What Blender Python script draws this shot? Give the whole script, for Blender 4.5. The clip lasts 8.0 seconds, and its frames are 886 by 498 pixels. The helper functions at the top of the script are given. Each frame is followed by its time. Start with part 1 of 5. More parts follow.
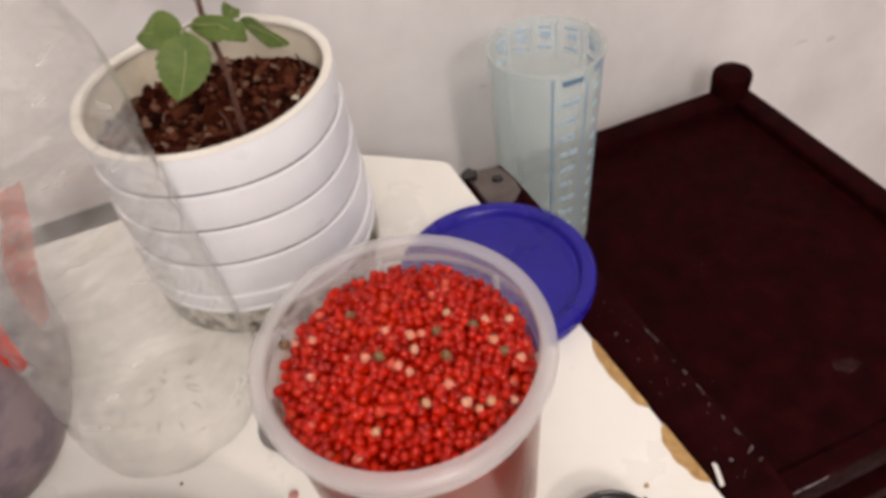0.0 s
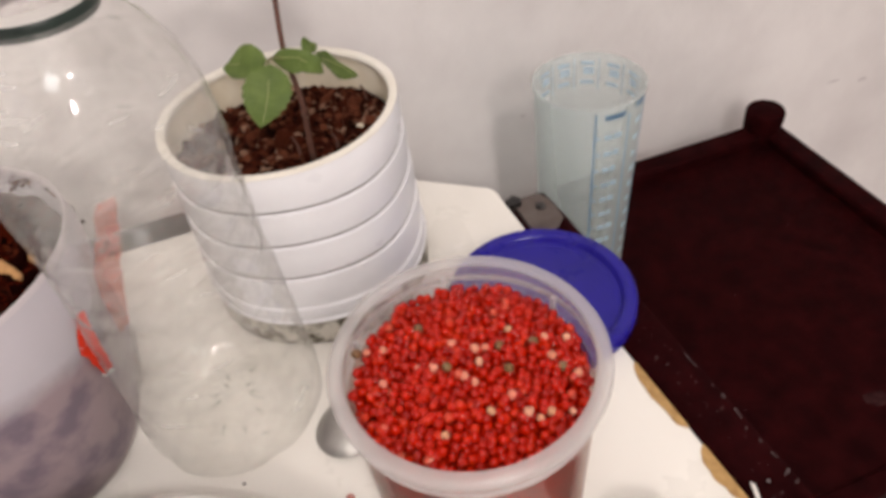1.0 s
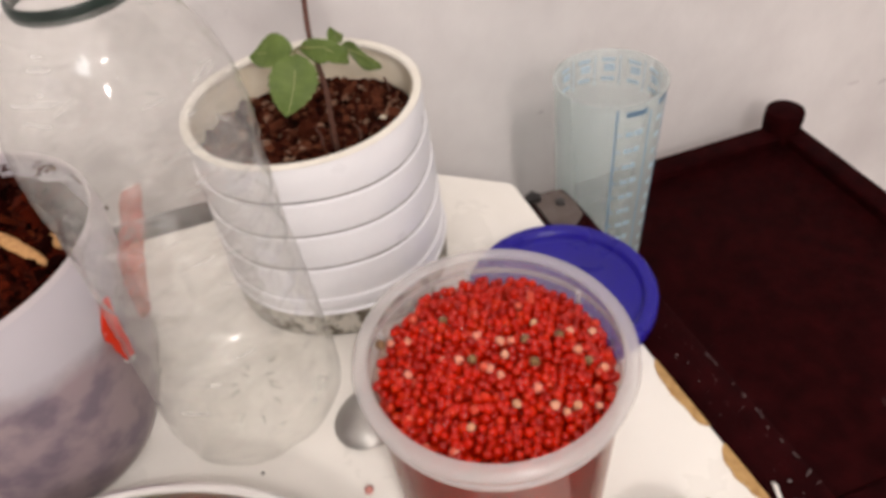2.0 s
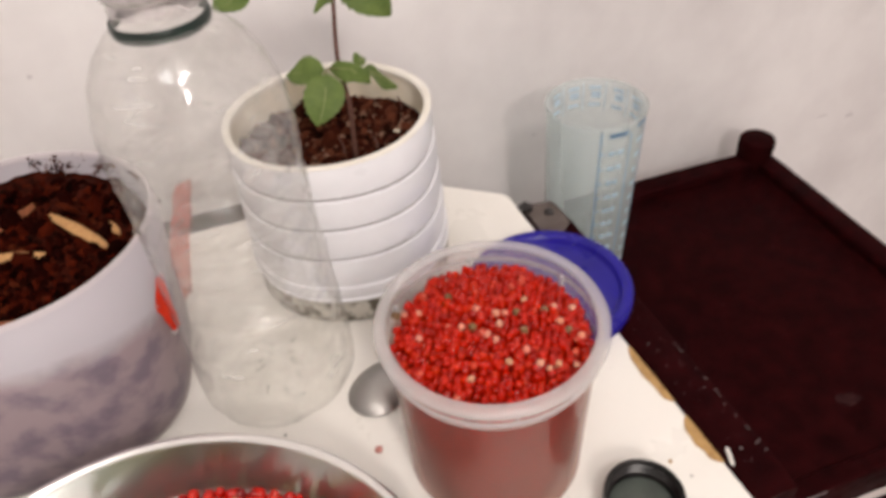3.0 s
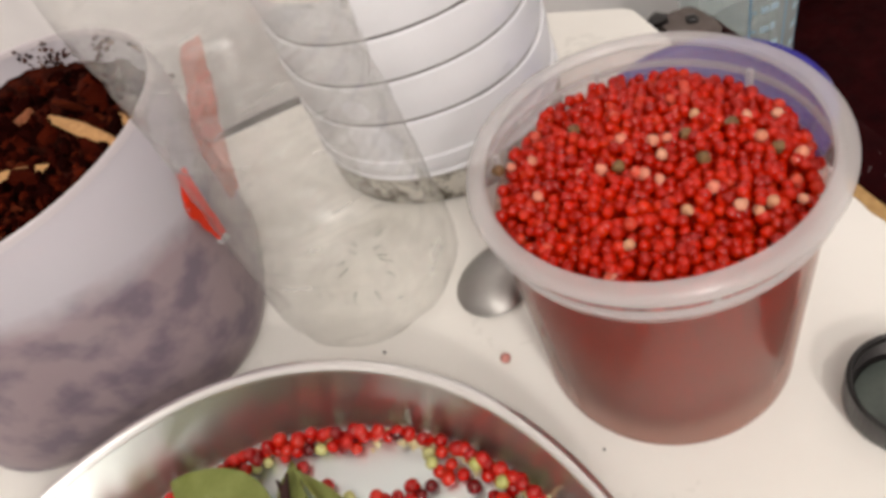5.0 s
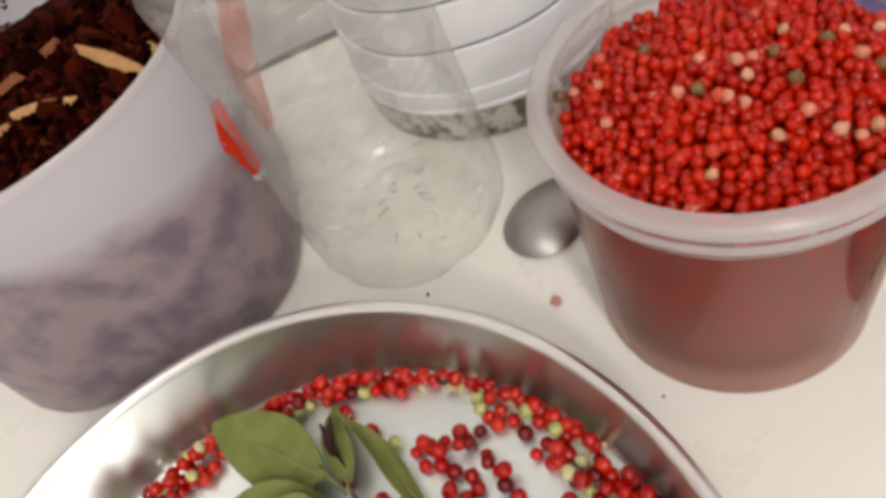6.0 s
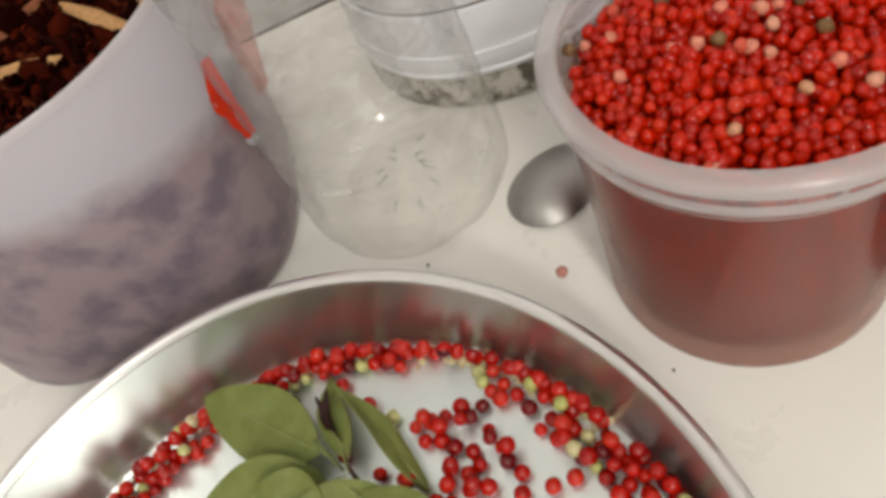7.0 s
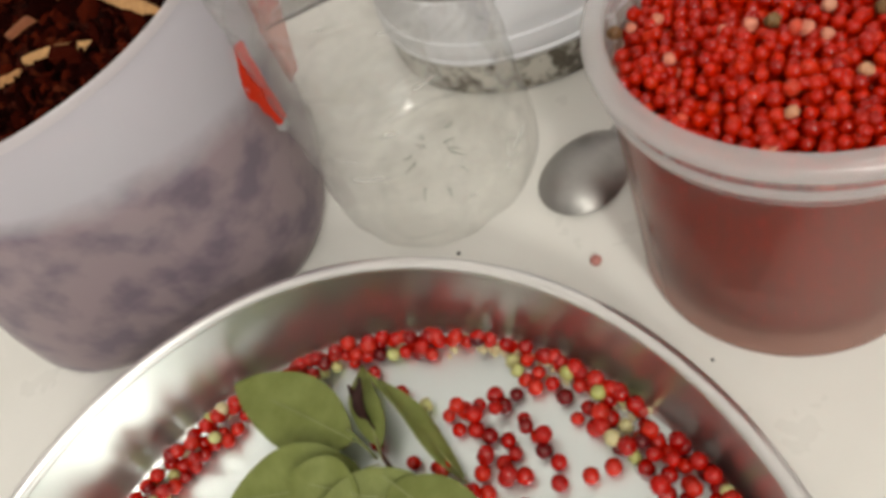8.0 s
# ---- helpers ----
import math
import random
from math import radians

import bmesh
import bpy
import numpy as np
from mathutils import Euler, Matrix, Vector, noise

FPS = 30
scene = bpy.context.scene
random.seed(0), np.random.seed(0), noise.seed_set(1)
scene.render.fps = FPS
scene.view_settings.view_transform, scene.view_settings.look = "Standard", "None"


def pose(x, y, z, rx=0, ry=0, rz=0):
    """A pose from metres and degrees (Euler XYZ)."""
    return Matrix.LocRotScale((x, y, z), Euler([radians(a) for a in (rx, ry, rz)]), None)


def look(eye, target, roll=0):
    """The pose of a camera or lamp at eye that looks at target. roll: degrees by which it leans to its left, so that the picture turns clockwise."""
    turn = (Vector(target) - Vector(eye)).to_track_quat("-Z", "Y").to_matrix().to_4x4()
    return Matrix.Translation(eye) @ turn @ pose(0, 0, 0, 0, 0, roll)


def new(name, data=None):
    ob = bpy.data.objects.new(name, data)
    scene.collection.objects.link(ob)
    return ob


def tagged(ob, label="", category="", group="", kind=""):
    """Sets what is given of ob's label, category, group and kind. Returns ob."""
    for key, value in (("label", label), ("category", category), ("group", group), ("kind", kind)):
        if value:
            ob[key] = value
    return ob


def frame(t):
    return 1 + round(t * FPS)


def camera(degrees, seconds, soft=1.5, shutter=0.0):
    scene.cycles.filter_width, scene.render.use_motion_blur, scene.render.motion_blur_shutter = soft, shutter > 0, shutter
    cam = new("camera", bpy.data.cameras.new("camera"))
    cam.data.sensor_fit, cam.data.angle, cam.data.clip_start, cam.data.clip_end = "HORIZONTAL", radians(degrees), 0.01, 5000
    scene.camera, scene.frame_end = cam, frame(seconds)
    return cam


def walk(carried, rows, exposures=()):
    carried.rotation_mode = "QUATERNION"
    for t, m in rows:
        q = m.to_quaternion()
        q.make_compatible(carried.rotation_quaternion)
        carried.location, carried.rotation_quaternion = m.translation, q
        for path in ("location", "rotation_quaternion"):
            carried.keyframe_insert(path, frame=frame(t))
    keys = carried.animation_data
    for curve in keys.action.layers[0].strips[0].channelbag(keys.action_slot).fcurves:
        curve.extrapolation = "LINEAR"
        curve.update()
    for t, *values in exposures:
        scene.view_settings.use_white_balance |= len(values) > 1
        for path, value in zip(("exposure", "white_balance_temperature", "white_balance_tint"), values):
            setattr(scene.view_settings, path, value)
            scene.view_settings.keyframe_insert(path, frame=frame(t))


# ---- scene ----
cam = camera(64.6, 8.0, soft=3.9, shutter=0.5)
PATH = [
    (0, (0.04, -0.178, 0.319), (0.434, 1.161, -1.113), -8.3),
    (0.5, (0.025, -0.188, 0.331), (0.431, 1.186, -1.064), -6.7),
    (1, (0.017, -0.188, 0.336), (0.385, 1.215, -1.041), -7.7),
    (1.5, (0.014, -0.184, 0.333), (0.373, 1.216, -1.049), -7.5),
    (2.8, (-0.008, -0.22, 0.353), (0.323, 1.205, -1.012), -7.0),
    (3, (-0.014, -0.238, 0.362), (0.375, 1.207, -0.966), -5.1),
    (3.5, (-0.025, -0.247, 0.37), (0.415, 1.213, -0.925), -3.5),
    (4, (-0.024, -0.215, 0.306), (0.256, 1.183, -1.096), -6.7),
    (4.2, (-0.032, -0.195, 0.275), (0.172, 1.194, -1.15), -10.4),
    (5.3, (0.005, -0.165, 0.266), (-0.072, 1.165, -1.226), -27.9),
    (5.5, (-0.001, -0.161, 0.264), (-0.117, 1.149, -1.243), -28.1),
    (6, (-0.013, -0.158, 0.255), (-0.159, 1.111, -1.284), -28.9),
    (6.5, (-0.013, -0.156, 0.247), (-0.172, 1.081, -1.317), -29.7),
    (7, (-0.016, -0.154, 0.243), (-0.187, 1.075, -1.326), -29.7),
    (7.5, (-0.017, -0.149, 0.247), (-0.212, 1.077, -1.321), -31.3),
    (8, (-0.026, -0.151, 0.243), (-0.226, 1.066, -1.331), -30.6),
]
walk(cam, [(t, look(eye, target, roll)) for t, eye, target, roll in PATH],
     exposures=[(0.0, -0.32, 6500, 11), (3.5, -0.22, 6500, 11), (5.5, -0.37, 6400, 6), (8.0, -0.52, 6350, 1)])

# ---- world, lamps ----
world = bpy.data.worlds.new("room_air")
world.use_nodes = True
world.node_tree.nodes["Background"].inputs[0].default_value = (0.75, 0.72, 0.7, 1)
world.node_tree.nodes["Background"].inputs[1].default_value = 0.2
scene.world = world


def lamp(name, place, watts, radius, colour):
    data = bpy.data.lights.new(name, "POINT")
    data.energy, data.shadow_soft_size, data.color = watts, radius, colour
    ob = new(name, data)
    ob.location = place
    return ob


lamp("hanging_bulb", (0.070, -1.16, 0.92), 33, 0.075, (1.0, 0.90, 0.84))
lamp("hanging_bulb", (0.090, -0.82, 1.18), 21, 0.048, (1.0, 0.91, 0.85))
# unseen third lamp, added for soft shadows right of the pot
lamp("side_shadow_lamp", (-0.30, -1.00, 1.40), 7, 0.13, (0.95, 0.97, 0.95))


# ---- materials ----
def nodes_of(name):
    m = bpy.data.materials.new(name)
    m.use_nodes = True
    nt = m.node_tree
    return m, nt, nt.nodes["Principled BSDF"], nt.nodes["Material Output"]


def put(nt, kind, **values):
    n = nt.nodes.new(kind)
    for key, value in values.items():
        n.inputs[key.replace("_", " ")].default_value = value
    return n


def ramp(nt, source, stops):
    r = nt.nodes.new("ShaderNodeValToRGB")
    while len(r.color_ramp.elements) < len(stops):
        r.color_ramp.elements.new(0.5)
    for el, (at, c) in zip(r.color_ramp.elements, stops):
        el.position, el.color = at, (*c, 1)
    nt.links.new(source, r.inputs[0])
    return r.outputs[0]


def noise_out(nt, scale, detail=4.0, rough=0.6):
    co = nt.nodes.new("ShaderNodeTexCoord")
    n = put(nt, "ShaderNodeTexNoise", Scale=scale, Detail=detail, Roughness=rough)
    nt.links.new(co.outputs["Object"], n.inputs["Vector"])
    return n.outputs[0]


def relief(nt, bsdf, height, depth, strength=0.5):
    b = put(nt, "ShaderNodeBump", Strength=strength, Distance=depth)
    nt.links.new(height, b.inputs["Height"])
    nt.links.new(b.outputs[0], bsdf.inputs["Normal"])
    return b


def plain(name, light, dark, rough=0.4, scale=30.0, fine=400.0, depth=0.0002, metal=0.0, spread=(0.35, 0.7), strength=0.5, specular=0.5):
    """A surface of two tones mixed by large stains, with fine relief."""
    m, nt, b, _ = nodes_of(name)
    c = ramp(nt, noise_out(nt, scale), [(spread[0], dark), (spread[1], light)])
    nt.links.new(c, b.inputs["Base Color"])
    r = ramp(nt, noise_out(nt, scale * 2.3), [(0.3, (rough * 0.8,) * 3), (0.7, (min(1, rough * 1.25),) * 3)])
    nt.links.new(r, b.inputs["Roughness"])
    b.inputs["Metallic"].default_value = metal
    b.inputs["Specular IOR Level"].default_value = specular
    relief(nt, b, noise_out(nt, fine, 3.0), depth, strength)
    return m


def by_island(name, stops, rough, scale=900.0, depth=0.0001, per_object=False, specular=0.5, flesh=0.0):
    m, nt, b, _ = nodes_of(name)
    if per_object:
        src = nt.nodes.new("ShaderNodeObjectInfo").outputs["Random"]
    else:
        src = nt.nodes.new("ShaderNodeNewGeometry").outputs["Random Per Island"]
    c = ramp(nt, src, stops)
    mix = put(nt, "ShaderNodeMixRGB")
    mix.blend_type = "MULTIPLY"
    nt.links.new(c, mix.inputs[1])
    nt.links.new(ramp(nt, noise_out(nt, 350.0), [(0.35, (0.7, 0.62, 0.6)), (0.65, (1, 1, 1))]), mix.inputs[2])
    mix.inputs[0].default_value = 0.8
    nt.links.new(mix.outputs[0], b.inputs["Base Color"])
    b.inputs["Roughness"].default_value = rough
    b.inputs["Specular IOR Level"].default_value = specular
    if flesh:
        b.inputs["Subsurface Weight"].default_value = flesh
        b.inputs["Subsurface Radius"].default_value = (1.0, 0.10, 0.06)
        b.inputs["Subsurface Scale"].default_value = 0.0022
    relief(nt, b, noise_out(nt, scale, 3.0), depth, 0.6)
    return m


def facing_gloss(nt, low, high):
    """Gloss that grows towards grazing views, alike on both sides of a thin wall."""
    lw = put(nt, "ShaderNodeLayerWeight", Blend=0.5)
    p = nt.nodes.new("ShaderNodeMath")
    p.operation = "POWER"
    p.inputs[1].default_value = 4.0
    nt.links.new(lw.outputs["Facing"], p.inputs[0])
    q = nt.nodes.new("ShaderNodeMath")
    q.operation = "MULTIPLY_ADD"
    q.inputs[1].default_value, q.inputs[2].default_value = high, low
    nt.links.new(p.outputs[0], q.inputs[0])
    return q


def thin_clear(name, tint, haze, haze_colour, gloss_rough=0.04, low=0.05, streaks=0.0):
    """A thin clear wall: light goes straight through, the gloss follows Fresnel, a little haze scatters."""
    m, nt, b, out = nodes_of(name)
    nt.nodes.remove(b)
    clear = put(nt, "ShaderNodeBsdfTransparent", Color=(*tint, 1))
    milk = put(nt, "ShaderNodeBsdfDiffuse", Color=(*haze_colour, 1))
    back = put(nt, "ShaderNodeBsdfTranslucent", Color=(*haze_colour, 1))
    gloss = put(nt, "ShaderNodeBsdfGlossy", Roughness=gloss_rough)
    both = put(nt, "ShaderNodeMixShader", Fac=0.5)
    body = put(nt, "ShaderNodeMixShader")
    skin = put(nt, "ShaderNodeMixShader")
    fres = facing_gloss(nt, low, 0.55)
    h = ramp(nt, noise_out(nt, 45.0), [(0.34, (haze * 0.35,) * 3), (0.52, (haze,) * 3), (0.7, (min(1, haze * 2.2),) * 3)])
    if streaks:
        co = nt.nodes.new("ShaderNodeTexCoord")
        flat = nt.nodes.new("ShaderNodeMapping")
        flat.inputs["Scale"].default_value = (38.0, 38.0, 260.0)
        flat.inputs["Rotation"].default_value = (0.12, 0.1, 0.0)
        nt.links.new(co.outputs["Object"], flat.inputs["Vector"])
        lines = put(nt, "ShaderNodeTexNoise", Scale=1.0, Detail=2.0, Roughness=0.5)
        nt.links.new(flat.outputs[0], lines.inputs["Vector"])
        w = ramp(nt, lines.outputs[0], [(0.60, (0, 0, 0)), (0.72, (streaks,) * 3)])
        add = nt.nodes.new("ShaderNodeMath")
        add.operation = "ADD"
        add.use_clamp = True
        nt.links.new(h, add.inputs[0])
        nt.links.new(w, add.inputs[1])
        h = add.outputs[0]
    nt.links.new(h, body.inputs[0])
    nt.links.new(milk.outputs[0], both.inputs[1])
    nt.links.new(back.outputs[0], both.inputs[2])
    nt.links.new(clear.outputs[0], body.inputs[1])
    nt.links.new(both.outputs[0], body.inputs[2])
    bump = put(nt, "ShaderNodeBump", Strength=0.7, Distance=0.0030)
    nt.links.new(noise_out(nt, 38.0, 2.0), bump.inputs["Height"])
    nt.links.new(bump.outputs[0], gloss.inputs["Normal"])
    nt.links.new(fres.outputs[0], skin.inputs[0])
    nt.links.new(body.outputs[0], skin.inputs[1])
    nt.links.new(gloss.outputs[0], skin.inputs[2])
    nt.links.new(skin.outputs[0], out.inputs[0])
    return m


def milky(name, colour, see, through_share, gloss=0.25, stain=None, stain_scale=40.0, blur=0.0):
    """A milky plastic wall: part diffuse, part translucent, part blurred view of what lies behind."""
    m, nt, b, out = nodes_of(name)
    nt.nodes.remove(b)
    tone = ramp(nt, noise_out(nt, stain_scale), [(0.35, stain or colour), (0.6, colour)])
    d = put(nt, "ShaderNodeBsdfDiffuse")
    t = put(nt, "ShaderNodeBsdfTranslucent")
    v = put(nt, "ShaderNodeBsdfTransparent")
    g = put(nt, "ShaderNodeBsdfGlossy", Roughness=gloss)
    for n in (d, t):
        nt.links.new(tone, n.inputs["Color"])
    v.inputs["Color"].default_value = (*[0.5 + 0.5 * c for c in colour], 1)
    dt = put(nt, "ShaderNodeMixShader", Fac=through_share)
    body = put(nt, "ShaderNodeMixShader", Fac=see)
    if blur:
        soft = put(nt, "ShaderNodeBsdfRefraction", Roughness=0.32, IOR=1.01, Color=v.inputs["Color"].default_value)
        clear, v = v, put(nt, "ShaderNodeMixShader", Fac=blur)
        nt.links.new(clear.outputs[0], v.inputs[1])
        nt.links.new(soft.outputs[0], v.inputs[2])
    skin = put(nt, "ShaderNodeMixShader")
    fres = facing_gloss(nt, 0.03, 0.5)
    nt.links.new(fres.outputs[0], skin.inputs[0])
    nt.links.new(d.outputs[0], dt.inputs[1])
    nt.links.new(t.outputs[0], dt.inputs[2])
    nt.links.new(dt.outputs[0], body.inputs[1])
    nt.links.new(v.outputs[0], body.inputs[2])
    nt.links.new(body.outputs[0], skin.inputs[1])
    nt.links.new(g.outputs[0], skin.inputs[2])
    bump = put(nt, "ShaderNodeBump", Strength=0.3, Distance=0.0005)
    nt.links.new(noise_out(nt, 90.0, 3.0), bump.inputs["Height"])
    for n in (d, g):
        nt.links.new(bump.outputs[0], n.inputs["Normal"])
    nt.links.new(skin.outputs[0], out.inputs[0])
    return m


def soil_shaded_milky(name, upper_tone, soil_tone, blotch):
    """Milky plastic, pale near its cut edge; below a slanting line the dark of the soil behind is painted in."""
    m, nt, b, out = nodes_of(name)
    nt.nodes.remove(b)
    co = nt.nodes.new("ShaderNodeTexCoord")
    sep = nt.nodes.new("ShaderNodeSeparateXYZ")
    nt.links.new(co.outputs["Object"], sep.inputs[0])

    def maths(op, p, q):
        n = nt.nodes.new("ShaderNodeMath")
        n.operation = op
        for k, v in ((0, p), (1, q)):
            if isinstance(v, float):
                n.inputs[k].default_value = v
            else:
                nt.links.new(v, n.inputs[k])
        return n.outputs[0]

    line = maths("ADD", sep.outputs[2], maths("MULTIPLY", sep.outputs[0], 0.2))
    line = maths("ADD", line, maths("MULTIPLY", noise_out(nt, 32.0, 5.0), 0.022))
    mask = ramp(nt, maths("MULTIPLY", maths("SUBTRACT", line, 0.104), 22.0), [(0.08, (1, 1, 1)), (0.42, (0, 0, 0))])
    soil_mottle = ramp(nt, noise_out(nt, 52.0, 3.0, 0.5), [(0.36, blotch), (0.56, soil_tone)])
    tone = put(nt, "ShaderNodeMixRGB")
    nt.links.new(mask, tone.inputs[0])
    tone.inputs[1].default_value = (*upper_tone, 1)
    nt.links.new(soil_mottle, tone.inputs[2])
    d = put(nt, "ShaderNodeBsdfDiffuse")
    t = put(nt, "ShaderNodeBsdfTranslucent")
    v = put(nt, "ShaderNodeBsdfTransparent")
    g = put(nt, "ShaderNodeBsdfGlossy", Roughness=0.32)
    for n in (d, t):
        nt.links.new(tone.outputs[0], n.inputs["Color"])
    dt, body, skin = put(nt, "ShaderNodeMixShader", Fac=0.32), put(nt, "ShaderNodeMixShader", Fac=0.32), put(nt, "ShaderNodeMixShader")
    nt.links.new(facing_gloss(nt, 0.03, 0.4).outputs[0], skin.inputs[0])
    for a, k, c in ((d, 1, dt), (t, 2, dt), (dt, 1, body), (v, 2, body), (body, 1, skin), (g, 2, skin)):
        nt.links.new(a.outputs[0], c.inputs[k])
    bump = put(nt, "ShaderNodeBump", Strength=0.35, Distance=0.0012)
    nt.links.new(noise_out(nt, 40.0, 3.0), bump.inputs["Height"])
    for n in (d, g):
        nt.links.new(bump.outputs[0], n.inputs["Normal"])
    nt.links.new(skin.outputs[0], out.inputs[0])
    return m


WALL = plain("painted_wall", (0.85, 0.835, 0.83), (0.70, 0.675, 0.675), 0.42, 5.5, 38.0, 0.0016, spread=(0.32, 0.66), strength=0.5)
CEIL = plain("ceiling_paint", (0.8, 0.78, 0.76), (0.75, 0.73, 0.71), 0.8, 4.0)
FLOOR = plain("floor_tile", (0.72, 0.66, 0.64), (0.62, 0.56, 0.54), 0.35, 6.0)
LAMINATE = plain("white_laminate", (0.84, 0.825, 0.78), (0.78, 0.76, 0.71), 0.3, 9.0, 500.0, 0.0001, spread=(0.3, 0.65))
CHIPBOARD = plain("chipboard", (0.52, 0.33, 0.13), (0.33, 0.19, 0.07), 0.9, 160.0, 900.0, 0.0006)
TABLE_UNDER = plain("table_side", (0.5, 0.42, 0.34), (0.36, 0.28, 0.2), 0.7, 60.0)
DARK = plain("dark_brown_paint", (0.023, 0.0025, 0.0031), (0.010, 0.0012, 0.0016), 0.6, 55.0, 260.0, 0.0006, specular=0.02)
DARK_DUSTY = plain("dusty_brown_paint", (0.13, 0.108, 0.098), (0.07, 0.052, 0.046), 0.8, 35.0, 300.0, 0.0004)
DULL = plain("dull_paint", (0.050, 0.020, 0.020), (0.012, 0.003, 0.004), 0.7, 90.0, 300.0, 0.0004, spread=(0.4, 0.7), specular=0.02)
SCUFF = plain("scuffed_paint", (0.25, 0.22, 0.23), (0.04, 0.02, 0.02), 0.7, 260.0, spread=(0.42, 0.6))
# white plastic; the peppercorns' red bounce light is painted into the tint
TUB = milky("frosted_tub_red_glow", (0.74, 0.46, 0.38), 0.91, 0.55, 0.10, blur=0.28)
TUB_NECK = milky("clear_neck_band", (0.84, 0.80, 0.80), 0.80, 0.5, 0.15)
TUB_RIM = milky("frosted_rim", (0.87, 0.86, 0.86), 0.64, 0.5, 0.2)
BLUE = plain("blue_plastic", (0.015, 0.009, 0.27), (0.010, 0.006, 0.20), 0.28, 14.0, 300.0, 0.0002, specular=0.3)
# the last value paints white streaks in place of wrinkle highlights
CLEAR = thin_clear("clear_bottle", (0.99, 0.99, 0.98), 0.11, (0.985, 0.985, 0.965), 0.085, 0.055, 0.15)
NECK = thin_clear("clear_neck", (0.93, 0.92, 0.92), 0.52, (0.78, 0.72, 0.73), 0.1, 0.06)
RIBS = thin_clear("clear_ribs", (0.84, 0.85, 0.83), 0.10, (0.7, 0.7, 0.67), 0.05, 0.15)
RING = plain("dark_green_ring", (0.008, 0.024, 0.018), (0.004, 0.013, 0.010), 0.35, 60.0)
FILM = thin_clear("clear_film", (0.94, 0.92, 0.90), 0.30, (0.85, 0.77, 0.66), 0.12)
FILM_RED = thin_clear("red_film", (0.93, 0.62, 0.56), 0.34, (0.74, 0.13, 0.09), 0.15, streaks=0.3)
RED_LABEL = plain("red_print", (0.82, 0.045, 0.008), (0.62, 0.13, 0.06), 0.35, 150.0, spread=(0.26, 0.40))
POT = plain("white_pot_plastic", (0.80, 0.81, 0.84), (0.74, 0.75, 0.78), 0.32, 18.0, 150.0, 0.0003)
POT_IN = plain("cream_pot_inside", (0.74, 0.69, 0.58), (0.62, 0.55, 0.42), 0.45, 30.0)
CREAM = plain("cream_cut_plastic", (0.81, 0.79, 0.74), (0.74, 0.71, 0.63), 0.4, 40.0)
DARK_GREY = plain("dark_grey", (0.2, 0.19, 0.18), (0.07, 0.06, 0.055), 0.85, 120.0)
FOOT = plain("dirty_foot", (0.55, 0.53, 0.47), (0.10, 0.085, 0.06), 0.6, 110.0, spread=(0.4, 0.56))
SOIL = plain("potting_soil", (0.066, 0.010, 0.004), (0.006, 0.0016, 0.001), 0.95, 170.0, 600.0, 0.002, spread=(0.35, 0.7), strength=0.9, specular=0.05)
CLOD = by_island("soil_crumbs", [(0.0, (0.003, 0.0006, 0.0004)), (0.55, (0.018, 0.002, 0.001)), (0.90, (0.070, 0.009, 0.003)), (0.99, (0.085, 0.018, 0.007))], 0.95, 500.0, 0.0008, specular=0.02)
BARK = by_island("bark_crumbs", [(0.0, (0.012, 0.004, 0.0025)), (0.5, (0.060, 0.014, 0.007)), (0.85, (0.13, 0.045, 0.024)), (0.97, (0.26, 0.17, 0.12))], 0.95, 500.0, 0.0008, specular=0.03)
JUG = soil_shaded_milky("milky_jug", (0.76, 0.735, 0.79), (0.53, 0.42, 0.455), (0.32, 0.255, 0.32))
JUG_EDGE = milky("jug_cut_edge", (0.83, 0.79, 0.81), 0.3, 0.4, 0.3)
WOOD = by_island("wood_chip", [(0.0, (0.42, 0.20, 0.07)), (0.6, (0.52, 0.30, 0.12)), (1.0, (0.22, 0.06, 0.018))], 0.8, 260.0, 0.0005, per_object=True)
CUP = milky("frosted_cup", (0.88, 0.945, 0.945), 0.77, 0.45, 0.5)
FAINT_INK = plain("faint_blue_ink", (0.42, 0.56, 0.67), (0.50, 0.62, 0.71), 0.5, 300.0)
INK = plain("blue_ink", (0.07, 0.20, 0.36), (0.16, 0.31, 0.46), 0.5, 300.0)
LIGHT_INK = plain("pale_blue_ink", (0.34, 0.50, 0.62), (0.47, 0.60, 0.69), 0.5, 300.0)
DARK_INK = plain("dark_blue_ink", (0.06, 0.15, 0.26), (0.13, 0.23, 0.35), 0.5, 300.0)
STEM = plain("brown_stem", (0.12, 0.045, 0.03), (0.06, 0.025, 0.015), 0.7, 200.0, 700.0, 0.0004)
STEM_GREEN = plain("green_stem", (0.16, 0.20, 0.05), (0.12, 0.11, 0.04), 0.6, 200.0)
STEEL = plain("spoon_steel", (0.47, 0.455, 0.435), (0.38, 0.37, 0.355), 0.5, 40.0, 500.0, 0.0001, metal=1.0)
BLACK = plain("black_cap_plastic", (0.014, 0.012, 0.012), (0.008, 0.007, 0.007), 0.32, 60.0)
LINER = plain("grey_green_liner", (0.10, 0.12, 0.105), (0.06, 0.07, 0.062), 0.5, 70.0)
HEAP_TONES = [(0.0, (0.32, 0.005, 0.0002)), (0.35, (0.44, 0.008, 0.0002)), (0.8, (0.54, 0.012, 0.0003)), (0.97, (0.56, 0.024, 0.002)), (0.99, (0.60, 0.09, 0.05))]
RED_CORN = by_island("red_peppercorn", HEAP_TONES, 0.16, 1200.0, 0.00001, specular=0.32, flesh=0.3)
